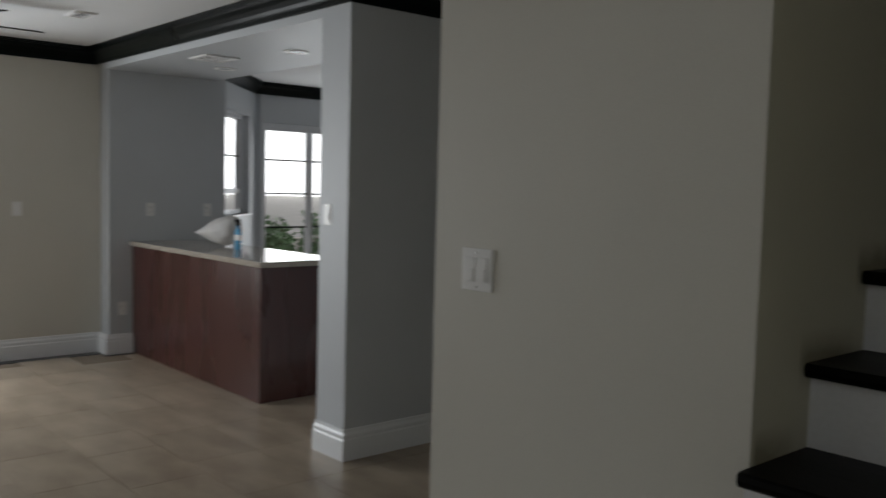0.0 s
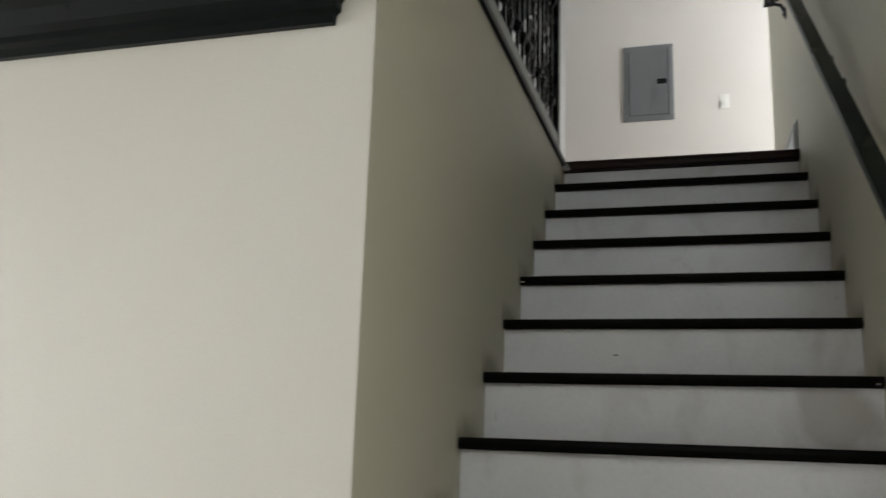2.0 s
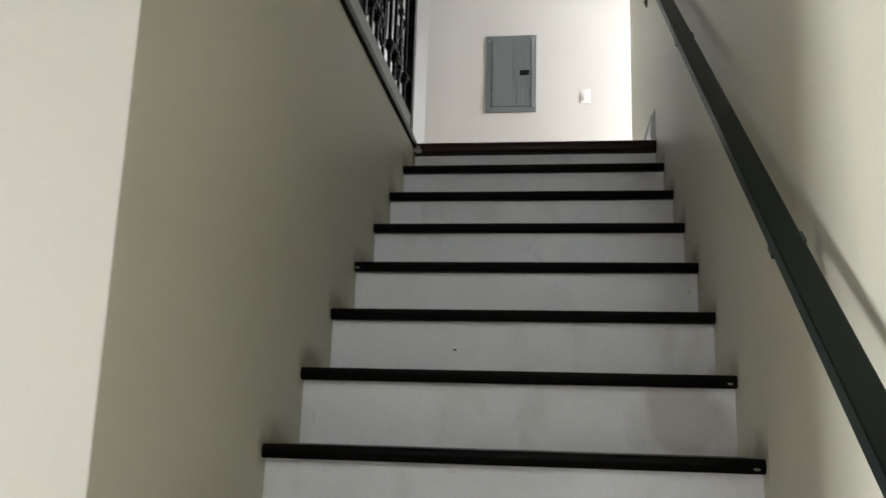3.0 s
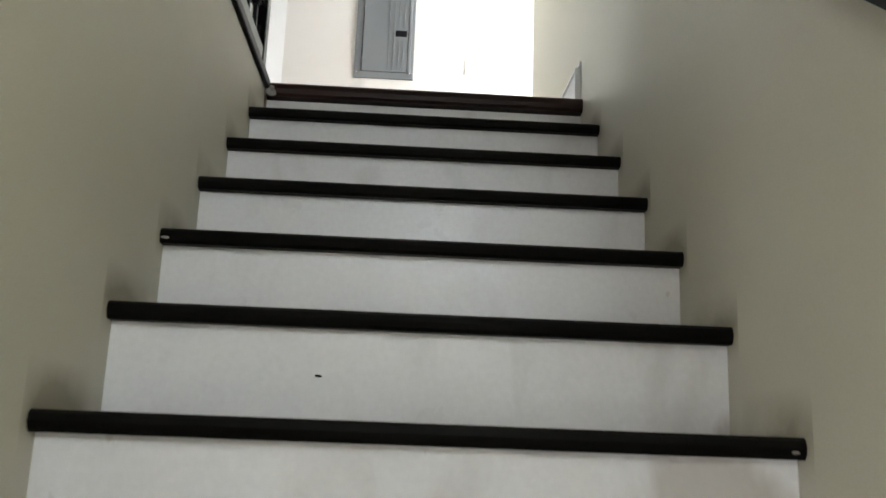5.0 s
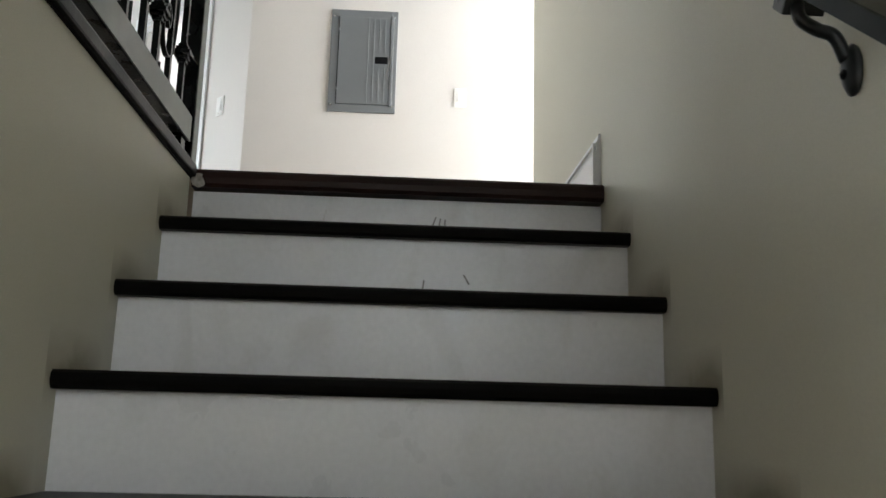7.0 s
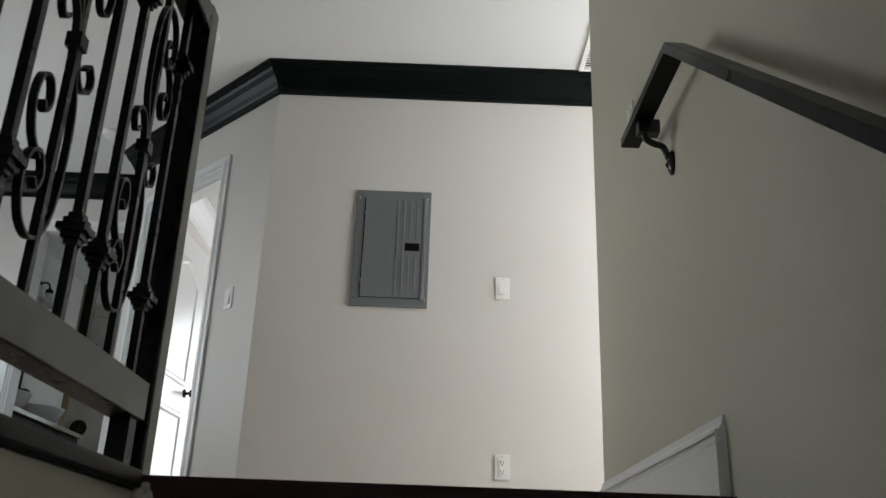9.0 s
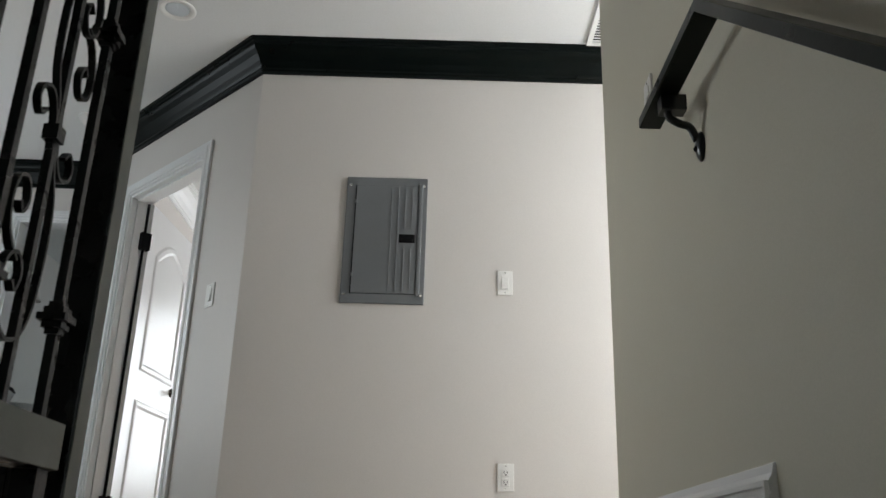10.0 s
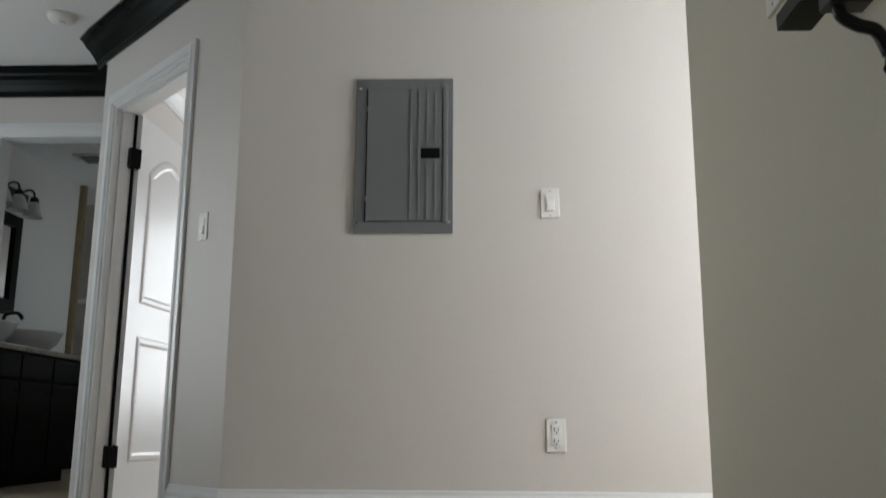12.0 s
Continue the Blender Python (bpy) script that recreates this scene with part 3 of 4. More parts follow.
# ---- handrail on the right stair wall ----
RX, RZ = 1.009, 3.762
SLOPE = 0.835
handrail = thing("handrail", "black wooden handrail fixed to the cream stair wall", "handrail", (1.07, 4.8, 3.6))
bm = bmesh.new()
y0 = 0.95
path = [Vector((RX, y0, RZ - SLOPE * (4.41 - y0))), Vector((RX, 4.41, RZ)), Vector((RX, 4.84, RZ))]
rings = []
for i, q in enumerate(path):
    d = (path[min(i + 1, 2)] - path[max(i - 1, 0)]).normalized() if i != 1 else ((path[1] - path[0]).normalized() + (path[2] - path[1]).normalized()).normalized()
    s = Vector((1, 0, 0)).cross(d)
    rings.append([bm.verts.new(q + Vector((a * 0.0235, 0, 0)) + s * b * 0.012) for a, b in ((-1, -0.9), (-0.9, -1), (0.9, -1), (1, -0.9), (1, 0.9), (0.9, 1), (-0.9, 1), (-1, 0.9))])
for a, b in zip(rings, rings[1:]):
    for i in range(8):
        bm.faces.new((a[i], a[(i + 1) % 8], b[(i + 1) % 8], b[i]))
bm.faces.new(rings[0][::-1])
bm.faces.new(rings[-1])
part("rail", bm, rail_black, handrail)
for y in (4.71, 3.2, 2.175, 1.15):
    z = RZ - 0.012 - max(0.0, SLOPE * (4.41 - y)) - (0.004 if y < 4.4 else 0)
    bm = bmesh.new()
    tilt = math.degrees(math.atan(SLOPE)) if y < 4.4 else 0
    lathe(bm, [(0.026, 0), (0.027, 0.004), (0.021, 0.009), (0.011, 0.013), (0.002, 0.014)], pose(1.078, y, z - 0.106, 0, -90, 0) @ Matrix.Diagonal((1.22, 0.78, 1, 1)), 20)
    tube(bm, smooth_path([(RX + 0.004, y, z - 0.022), (RX + 0.007, y, z - 0.043), (1.035, y, z - 0.056), (1.056, y, z - 0.064), (1.069, y, z - 0.094)], 5), 0.0085)
    plate_bm = box(bmesh.new(), -0.014, 0.038, -0.017, 0.017, -0.032, 0.003, 0.002)
    plate_bm.transform(pose(RX + 0.002, y, z, tilt, 0, 0))
    part("bracket_plate", plate_bm, gunmetal, handrail)
    part("screw", lathe(bmesh.new(), [(0.006, 0.008), (0.0065, 0.015), (0.002, 0.018)], pose(1.078, y, z - 0.112, 0, -90, 0), 10), plastic_dark, handrail)
    part("bracket", bm, gunmetal, handrail, "dark grey metal rail bracket with oval rosette", True)

# ---- wrought iron balustrade along the upper hall ----
GX = -0.08
railing = thing("balustrade", "black wrought iron balustrade with scrolls and collars", "railing", (GX, 4.8, TOP))
part("newel_post", box(bmesh.new(), GX - 0.026, GX + 0.026, 4.645, 4.7, TOP, 4.0, 0.003), iron, railing)
# lighter strip puts the bright wall's reflection on the glossy black post
part("post_sheen", boxes((GX + 0.0258, GX + 0.028, 4.648, 4.697, TOP, 3.997)), greyed, railing, "grey-green strip painted as the reflection on the post's side")
bottom_rail = part("bottom_rail", box(bmesh.new(), GX - 0.03, GX + 0.028, 2.02, 4.6, 2.965, 3.042, 0.003), iron, railing)
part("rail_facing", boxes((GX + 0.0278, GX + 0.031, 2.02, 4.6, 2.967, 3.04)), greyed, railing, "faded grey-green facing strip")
part("top_rail", box(bmesh.new(), GX - 0.03, GX + 0.03, 2.02, 4.645, 3.92, 3.985, 0.006), iron, railing)
part("support_block", boxes((GX - 0.02, GX + 0.02, 4.55, 4.59, TOP, 2.965)), iron, railing)
part("support_block", boxes((GX - 0.02, GX + 0.02, 3.2, 3.24, TOP, 2.965)), iron, railing)


def collar(bm, y, z, s=1.0):
    for h, w in ((-0.022, 0.012), (-0.012, 0.017), (0.0, 0.024), (0.012, 0.017), (0.022, 0.012)):
        box(bm, GX - w * s, GX + w * s, y - w * s, y + w * s, z + (h - 0.006) * s, z + (h + 0.006) * s)


def knuckled():
    bm = bmesh.new()
    box(bm, GX - 0.008, GX + 0.008, -0.008, 0.008, 3.042, 3.92)
    collar(bm, 0, 3.21)
    collar(bm, 0, 3.766)
    return mesh_of("baluster", bm, iron)


def scrolled():
    bm = bmesh.new()
    box(bm, GX - 0.007, GX + 0.007, -0.007, 0.007, 3.042, 3.92)
    c = 3.487
    box(bm, GX - 0.013, GX + 0.013, -0.014, 0.014, c - 0.013, c + 0.013)
    strips = ([(0.008, 0.02), (0.012, -0.05), (0.034, -0.11), (0.04, -0.19), (0.032, -0.28), (0.008, -0.335), (-0.03, -0.352), (-0.066, -0.33), (-0.082, -0.28), (-0.07, -0.235), (-0.042, -0.222), (-0.024, -0.248), (-0.034, -0.278), (-0.048, -0.266)],
              [(-0.045, -0.235), (-0.078, -0.205), (-0.093, -0.155), (-0.082, -0.112), (-0.056, -0.105), (-0.043, -0.135), (-0.056, -0.16), (-0.067, -0.146)],
              [(-0.006, -0.03), (-0.014, 0.03), (-0.036, 0.062), (-0.066, 0.056), (-0.076, 0.028), (-0.06, 0.008), (-0.044, 0.024)])
    for sgn in (1, -1):
        for pts in strips:
            bar(bm, smooth_path([(GX, sgn * u, c + sgn * w) for u, w in pts], 5), 0.013, 0.0055, (1, 0, 0))
    return mesh_of("scroll_baluster", bm, iron)


K_MESH, S_MESH = knuckled(), scrolled()
PATTERN = [(4.563, 0), (4.43, 1), (4.31, 0), (4.197, 0), (4.065, 1), (3.932, 0), (3.822, 0), (3.71, 0), (3.58, 1)]
y, n_ = 3.455, 0
while y > 2.06:
    PATTERN.append((y, 1 if n_ % 3 == 2 else 0))
    y, n_ = y - 0.127, n_ + 1
for y, s in PATTERN:
    ob = new("scroll_baluster" if s else "baluster", S_MESH if s else K_MESH)
    ob.parent = railing
    ob.matrix_parent_inverse = Matrix.Translation(-railing.location)
    ob.location = (0, y, 0)
    if s:
        tagged(ob, "iron baluster with curled scrolls")

# ---- wall plates ----
def plate(name, kind_, m, w=0.07, gangs=1):
    """A switch or socket plate; local x across, z up, -y out of the wall."""
    label = {"switch": "white rocker light switch plate on the wall", "outlet": "white double socket outlet plate on the wall"}[kind_]
    ob = thing(name, label, "switch" if kind_ == "switch" else "outlet", group="wall plates")
    ob.matrix_world = m
    h = 0.115
    part("cover_plate", box(bmesh.new(), -w / 2, w / 2, -0.006, 0, -h / 2, h / 2, 0.002), plastic_white, ob, local=True)
    for g in range(gangs):
        cx = (g - (gangs - 1) / 2) * 0.046
        if kind_ == "switch":
            bm = bmesh.new()
            box(bm, cx - 0.0165, cx + 0.0165, -0.009, -0.005, -0.033, 0.033, 0.001)
            box(bm, cx - 0.014, cx + 0.014, -0.0125, -0.008, -0.029, 0.002, 0.001)
            part("rocker", bm, plastic_white, ob, local=True)
        else:
            for zc in (0.02, -0.02):
                part("socket_face", box(bmesh.new(), cx - 0.0165, cx + 0.0165, -0.009, -0.005, zc - 0.016, zc + 0.016, 0.001), plastic_white, ob, local=True)
                part("slot", boxes((cx - 0.009, cx - 0.006, -0.0096, -0.008, zc - 0.004, zc + 0.007), (cx + 0.005, cx + 0.0075, -0.0096, -0.008, zc - 0.003, zc + 0.006), (cx - 0.003, cx + 0.003, -0.0096, -0.008, zc - 0.012, zc - 0.007)), plastic_dark, ob, "dark socket slots", local=True)
    for zc in (0.047, -0.047):
        part("screw", lathe(bmesh.new(), [(0.003, 0), (0.0028, 0.0012), (0.001, 0.0016)], pose(0, -0.006, zc, 90, 0, 0), 8), steel, ob, local=True)
    return ob


plate("light_switch", "switch", pose(0.85, 6.936, 4.062))
plate("wall_outlet", "outlet", pose(0.856, 6.936, 3.198))
sp = A + ALONG * 0.248
plate("light_switch", "switch", pose(sp.x, sp.y, 4.015, 0, 0, -45), 0.07, 1)
plate("light_switch", "switch", pose(1.078, 5.086, 3.965, 0, 0, -90))
plate("light_switch", "switch", pose(-0.814, 1.924, 1.281), 0.117, 2)
plate("light_switch", "switch", pose(-3.133, 2.977, 1.335))
plate("wall_outlet", "outlet", pose(-6.499, 3.368, 1.242, 0, 0, 90))
plate("wall_outlet", "outlet", pose(-6.499, 3.901, 1.239, 0, 0, 90))
plate("wall_outlet", "outlet", pose(-6.499, 3.125, 0.392, 0, 0, 90))
plate("light_switch", "switch", pose(-6.698, 2.341, 1.237, 0, 0, 90))

# ---- breaker panel ----
PX0, PX1, PZ0, PZ1, PY = 0.099, 0.481, 3.945, 4.569, 6.936
panel = thing("breaker_panel", "flush grey steel breaker panel with a closed ribbed door", "electrical panel", (0.26, PY, PZ0))
part("cover", box(bmesh.new(), PX0, PX1, PY - 0.012, PY, PZ0, PZ1, 0.004), panel_grey, panel)
pw, ph = PX1 - PX0, PZ1 - PZ0
dx0, dx1, dz0, dz1 = PX0 + pw * 0.125, PX0 + pw * 0.885, PZ0 + ph * 0.075, PZ1 - ph * 0.075
# dark sheet behind the leaf paints the shade of its narrow groove
part("door_gap_shade", boxes((dx0 - 0.0045, dx1 + 0.002, PY - 0.0128, PY - 0.0118, dz0 - 0.002, dz1 + 0.002)), plastic_dark, panel, "dark sheet drawn as the shaded gap round the door leaf")
bm = box(bmesh.new(), dx0, dx1, PY - 0.0175, PY - 0.0125, dz0, dz1, 0.0015)
door_panel = part("panel_door", bm, panel_grey, panel, "ribbed steel door leaf")
bm = bmesh.new()
for i in range(4):
    cx = PX0 + pw * (0.566 + 0.084 * i)
    for a, b in ((0.095, 0.905),) if i < 2 else ((0.095, 0.42), (0.57, 0.905)):
        box(bm, cx - 0.002, cx + 0.002, PY - 0.0205, PY - 0.0165, PZ1 - ph * b, PZ1 - ph * a, 0.0012)
part("rib", bm, panel_grey, panel)
bm = box(bmesh.new(), PX0 + pw * 0.895, PX0 + pw * 0.945, PY - 0.021, PY - 0.011, dz0 - 0.01, dz1 + 0.012, 0.0045)
part("edge_bead", bm, bead_grey, panel)
part("latch", boxes((PX0 + pw * 0.672, PX0 + pw * 0.865, PY - 0.0185, PY - 0.0165, PZ1 - ph * 0.53, PZ1 - ph * 0.462)), plastic_dark, panel, "black recessed door latch")
part("latch_grip", box(bmesh.new(), PX0 + pw * 0.70, PX0 + pw * 0.84, PY - 0.0205, PY - 0.0175, PZ1 - ph * 0.52, PZ1 - ph * 0.49, 0.001), plastic_dark, panel)
for z in (PZ1 - ph * 0.205, PZ1 - ph * 0.785):
    part("panel_hinge", box(bmesh.new(), dx0 - 0.006, dx0 + 0.005, PY - 0.021, PY - 0.012, z - 0.009, z + 0.009, 0.003), panel_grey, panel)
for x in (PX0 + 0.018, PX1 - 0.018):
    for z in (PZ0 + 0.042, PZ1 - 0.042):
        part("screw", lathe(bmesh.new(), [(0.0075, 0), (0.007, 0.002), (0.003, 0.0035)], pose(x, PY - 0.012, z, 90, 0, 0), 12), steel, panel, "bright cover screw")

# ---- ceiling fixtures ----
def can_light(x, y, z, r=0.075):
    ob = thing("recessed_light", "unlit recessed ceiling light with white trim ring", "ceiling light", (x, y, z), "recessed lights")
    part("trim_ring", lathe(bmesh.new(), [(r, 0), (r * 1.02, -0.004), (r * 0.95, -0.008), (r * 0.72, -0.006), (r * 0.68, -0.001)], pose(0, 0, 0), 32), plastic_white, ob, local=True, smooth=True)
    part("lens", lathe(bmesh.new(), [(r * 0.67, -0.0012), (r * 0.6, -0.004), (r * 0.3, -0.0065), (0.002, -0.007)], pose(0, 0, 0), 24), lens_glass, ob, "pale frosted lens", local=True, smooth=True)


can_light(-0.722, 6.623, 5.27, 0.085)
can_light(-4.40, 3.53, 2.41, 0.085)
can_light(-5.65, 3.63, 2.41, 0.085)
can_light(-2.19, 9.74, 5.27, 0.08)
det = thing("smoke_detector", "round white smoke detector on the ceiling", "smoke detector", (-1.539, 7.729, 5.27))
part("body", lathe(bmesh.new(), [(0.07, 0), (0.07, -0.012), (0.06, -0.03), (0.035, -0.036), (0.01, -0.037)], None, 28), plastic_white, det, local=True, smooth=True)
part("sensor_cap", lathe(bmesh.new(), [(0.02, -0.036), (0.018, -0.042), (0.003, -0.043)], None, 16), plastic_white, det, local=True)


def vent(x0, x1, y0, y1, z, label):
    ob = thing("ceiling_vent", label, "vent", ((x0 + x1) / 2, (y0 + y1) / 2, z), "ceiling vents")
    f = 0.025
    part("frame", boxes((x0, x1, y0, y0 + f, z - 0.012, z), (x0, x1, y1 - f, y1, z - 0.012, z), (x0, x0 + f, y0 + f, y1 - f, z - 0.012, z), (x1 - f, x1, y0 + f, y1 - f, z - 0.012, z)), plastic_white, ob)
    part("backing", boxes((x0 + f, x1 - f, y0 + f, y1 - f, z - 0.002, z + 0.001)), plastic_dark, ob)
    c = y0 + f + 0.012
    while c < y1 - f - 0.01:
        bm = boxes((x0 + f, x1 - f, c - 0.008, c + 0.006, z - 0.009, z - 0.006))
        bmesh.ops.rotate(bm, verts=bm.verts, cent=(0, c, z - 0.0075), matrix=Matrix.Rotation(radians(20), 3, "X"))
        part("slat", bm, plastic_white, ob)
        c += 0.022


vent(-5.3, -5.0, 3.16, 3.42, 2.41, "white louvred air vent in the kitchen soffit")
vent(-5.28, -5.06, 2.27, 2.41, 2.59, "small white air vent in the living room ceiling")
vent(1.235, 1.795, 6.25, 6.81, 5.27, "white framed return air grille on the landing ceiling")
vent(-2.52, -2.28, 9.96, 10.2, 5.27, "white exhaust vent in the bathroom ceiling")

# ---- ceiling fan in the living room ----
fan = thing("ceiling_fan", "ceiling fan with dark wooden blades hanging in the living room", "ceiling fan", (-5.23, 1.49, 2.59))
bm = bmesh.new()
lathe(bm, [(0.06, 0), (0.06, -0.03), (0.02, -0.05), (0.012, -0.06), (0.012, -0.10), (0.07, -0.11), (0.09, -0.13), (0.09, -0.19), (0.05, -0.21), (0.01, -0.215)], pose(-5.23, 1.49, 2.59), 24)
part("motor", bm, bronze, fan, smooth=True)
for i in range(5):
    bm = box(bmesh.new(), 0.12, 0.62, -0.065, 0.065, -0.004, 0.004, 0.003)
    bmesh.ops.transform(bm, matrix=pose(-5.23, 1.49, 2.45, 10, 0, 20 + 72 * i), verts=bm.verts)
    part("blade", bm, espresso, fan)

# ---- breakfast bar ----
bar_unit = thing("breakfast_bar", "dark cherry wood breakfast bar with flat panels", "counter", (-5.28, 3.75, 0))
part("front_panel", boxes((-6.499, -4.308, 3.213, 3.235, 0.004, 0.93)), cherry, bar_unit)
part("side_panel", boxes((-4.31, -4.287, 3.215, 3.83, 0.004, 0.93)), cherry, bar_unit)
part("corner_post", box(bmesh.new(), -4.321, -4.283, 3.21, 3.245, 0.004, 0.93, 0.003), cherry, bar_unit)
part("carcass", boxes((-6.499, -4.311, 3.236, 3.83, 0.004, 0.925)), cherry, bar_unit)
bm = bmesh.new()
box(bm, -6.499, -4.246, 3.183, 3.872, 0.93, 0.97, 0.008)
solid("countertop", bm, granite, "polished beige granite worktop on the cherry bar", "worktop")

# a slumped white plastic bag and a spray bottle on the worktop
bm = bmesh.new()
bmesh.ops.create_icosphere(bm, subdivisions=4, radius=1.0)
for v in bm.verts:
    d = v.co.normalized()
    r = 1 + 0.1 * noise.noise(d * 2.3) + 0.04 * noise.noise(d * 6)
    along = (d.x + 1) / 2
    girth = 0.03 + 0.97 * min(1.0, along * 1.25) ** 0.8
    v.co = Matrix.Rotation(radians(48), 3, "Z") @ Vector((d.x * 0.2, d.y * r * 0.13 * girth, max(0.946, 1.07 + d.z * r * 0.145 * girth + 0.03 * (along - 0.5))))
    v.co += Vector((-5.68, 3.6, 0.025))
solid("plastic_bag", bm, bag_white, "slumped white plastic bag on the worktop", "bag", smooth=True)
spray = thing("spray_bottle", "blue spray cleaner bottle with a dark trigger top", "bottle", (-5.277, 3.565, 0.97))
part("bottle", lathe(bmesh.new(), [(0.034, 0), (0.036, 0.008), (0.036, 0.12), (0.03, 0.15), (0.014, 0.175), (0.013, 0.19)], pose(-5.277, 3.565, 0.97) @ Matrix.Diagonal((1, 0.7, 1, 1)), 20), bottle_blue, spray, smooth=True)
part("label", lathe(bmesh.new(), [(0.0365, 0.075), (0.0366, 0.076), (0.0366, 0.118), (0.0365, 0.119)], pose(-5.277, 3.565, 0.97) @ Matrix.Diagonal((1, 0.7, 1, 1)), 20), plastic_white, spray, "plain white label band")
bm = bmesh.new()
box(bm, -5.292, -5.262, 3.55, 3.58, 1.16, 1.185, 0.003)
box(bm, -5.317, -5.252, 3.555, 3.575, 1.185, 1.21, 0.004)
box(bm, -5.307, -5.299, 3.56, 3.57, 1.145, 1.223, 0.002)
part("trigger", bm, plastic_dark, spray)

# ---- nook: sliding door and window ----
slider = thing("door_1", "white vinyl sliding glass door with thin cross bars", "sliding door", kind="structure")
slider.matrix_world = pose(-7.69, 5.12, 0, 0, 0, 90)
part("frame", boxes((0, 0.04, 0.02, 0.11, 0, 2.16), (1.84, 1.88, 0.02, 0.11, 0, 2.16), (0.04, 1.84, 0.02, 0.11, 2.11, 2.16), (0.04, 1.84, 0.02, 0.11, 0, 0.04)), vinyl, slider, local=True)
for x0, x1, y in ((0.04, 0.68, 0.035), (0.62, 1.84, 0.075)):
    part("sash", boxes((x0, x0 + 0.03, y, y + 0.03, 0.04, 2.11), (x1 - 0.07, x1, y, y + 0.03, 0.04, 2.11), (x0 + 0.03, x1 - 0.07, y, y + 0.03, 2.08, 2.11), (x0 + 0.03, x1 - 0.07, y, y + 0.03, 0.04, 0.13)), vinyl, slider, local=True)
    # cross bars coloured black for the shade they have against the bright glass
    for z in (1.755, 1.38, 1.0, 0.62):
        part("backlit_muntin", boxes((x0 + 0.03, x1 - 0.07, y + 0.008, y + 0.022, z - 0.009, z + 0.009)), plastic_dark, slider, local=True)
    g = part("pane", boxes((x0 + 0.025, x1 - 0.065, y + 0.013, y + 0.017, 0.125, 2.085)), glass, slider, local=True)
    g.visible_shadow = False
win = thing("window_1", "narrow white single-hung window with cross bars", "window", kind="structure")
win.matrix_world = NOOK
part("window_frame", boxes((0.22, 0.26, -0.15, -0.08, 1.17, 2.2), (1.11, 1.15, -0.15, -0.08, 1.17, 2.2), (0.26, 1.11, -0.15, -0.08, 2.16, 2.2), (0.26, 1.11, -0.15, -0.08, 1.17, 1.21), (0.26, 1.11, -0.14, -0.09, 1.38, 1.43)), vinyl, win, local=True)
# black here too, as a bar shaded against the daylight
part("backlit_muntin", boxes((0.26, 1.11, -0.125, -0.11, 1.762, 1.778)), plastic_dark, win, local=True)
part("window_sill", box(bmesh.new(), 0.19, 1.18, -0.08, 0.03, 1.15, 1.17, 0.004), white_trim, win, local=True)
g = part("pane", boxes((0.255, 1.115, -0.12, -0.116, 1.205, 2.165)), glass, win, local=True)
g.visible_shadow = False

# ---- window frames added out of the walk's sight ----
def window(name, x0, x1, y0, y1, z0, z1, label="unseen white framed window"):
    """A frame filling an opening whose thin side is the wall's depth."""
    ob = thing(name, label, "window", ((x0 + x1) / 2, (y0 + y1) / 2, z0), kind="structure")
    f = 0.05
    if x1 - x0 > y1 - y0:
        part("window_frame", boxes((x0, x0 + f, y0, y1, z0, z1), (x1 - f, x1, y0, y1, z0, z1), (x0 + f, x1 - f, y0, y1, z1 - f, z1), (x0 + f, x1 - f, y0, y1, z0, z0 + f)), vinyl, ob)
    else:
        part("window_frame", boxes((x0, x1, y0, y0 + f, z0, z1), (x0, x1, y1 - f, y1, z0, z1), (x0, x1, y0 + f, y1 - f, z1 - f, z1), (x0, x1, y0 + f, y1 - f, z0, z0 + f)), vinyl, ob)
    return ob


window("window_2", -3.2, -2.4, -4.1, -4.02, 0.2, 2.27, "tall white framed sidelight window")
window("window_3", 0.4, 2.6, -4.1, -4.02, 3.1, 4.7)
# added frame for the foyer's fill lamp
window("window_10", 2.82, 2.9, -2.4, -0.8, 0.7, 2.3)
window("window_9", -5.75, -4.25, -4.1, -4.02, 0.8, 2.2)
window("window_4", -6.88, -6.8, -0.4, 1.6, 0.6, 2.15)
window("window_5", -0.6, 1.0, 10.4, 10.48, 3.35, 4.85)
window("window_6", -3.28, -3.2, 6.5, 7.8, 3.45, 4.75)
window("window_7", 3.22, 3.3, 5.75, 6.65, 3.45, 4.75)
window("window_8", -1.40, -1.32, 10.52, 11.4, 3.9, 4.8)

# ---- bedroom door in the slanted wall ----
door = thing("door_2", "white two-panel arched door standing open into the bedroom", "door", (-1.2, 7.9, TOP), kind="structure")
bm = bmesh.new()
o = A + ALONG * DS0
casing(bm, (o.x, o.y, TOP), ALONG, -INTO, DS1 - DS0, DH)
part("casing", bm, white_trim, door)
bm = bmesh.new()
slanted(bm, DS0, DS0 + 0.016, -0.002, 0.125, TOP, TOP + DH)
slanted(bm, DS1 - 0.016, DS1, -0.002, 0.125, TOP, TOP + DH)
slanted(bm, DS0 + 0.016, DS1 - 0.016, -0.002, 0.125, TOP + DH - 0.016, TOP + DH)
slanted(bm, DS1 - 0.03, DS1 - 0.0155, 0.03, 0.075, TOP, TOP + DH - 0.016)
slanted(bm, DS0 + 0.0155, DS0 + 0.03, 0.03, 0.075, TOP, TOP + DH - 0.016)
slanted(bm, DS0 + 0.03, DS1 - 0.03, 0.03, 0.075, TOP + DH - 0.03, TOP + DH - 0.0155)
part("jamb", bm, white_trim, door)


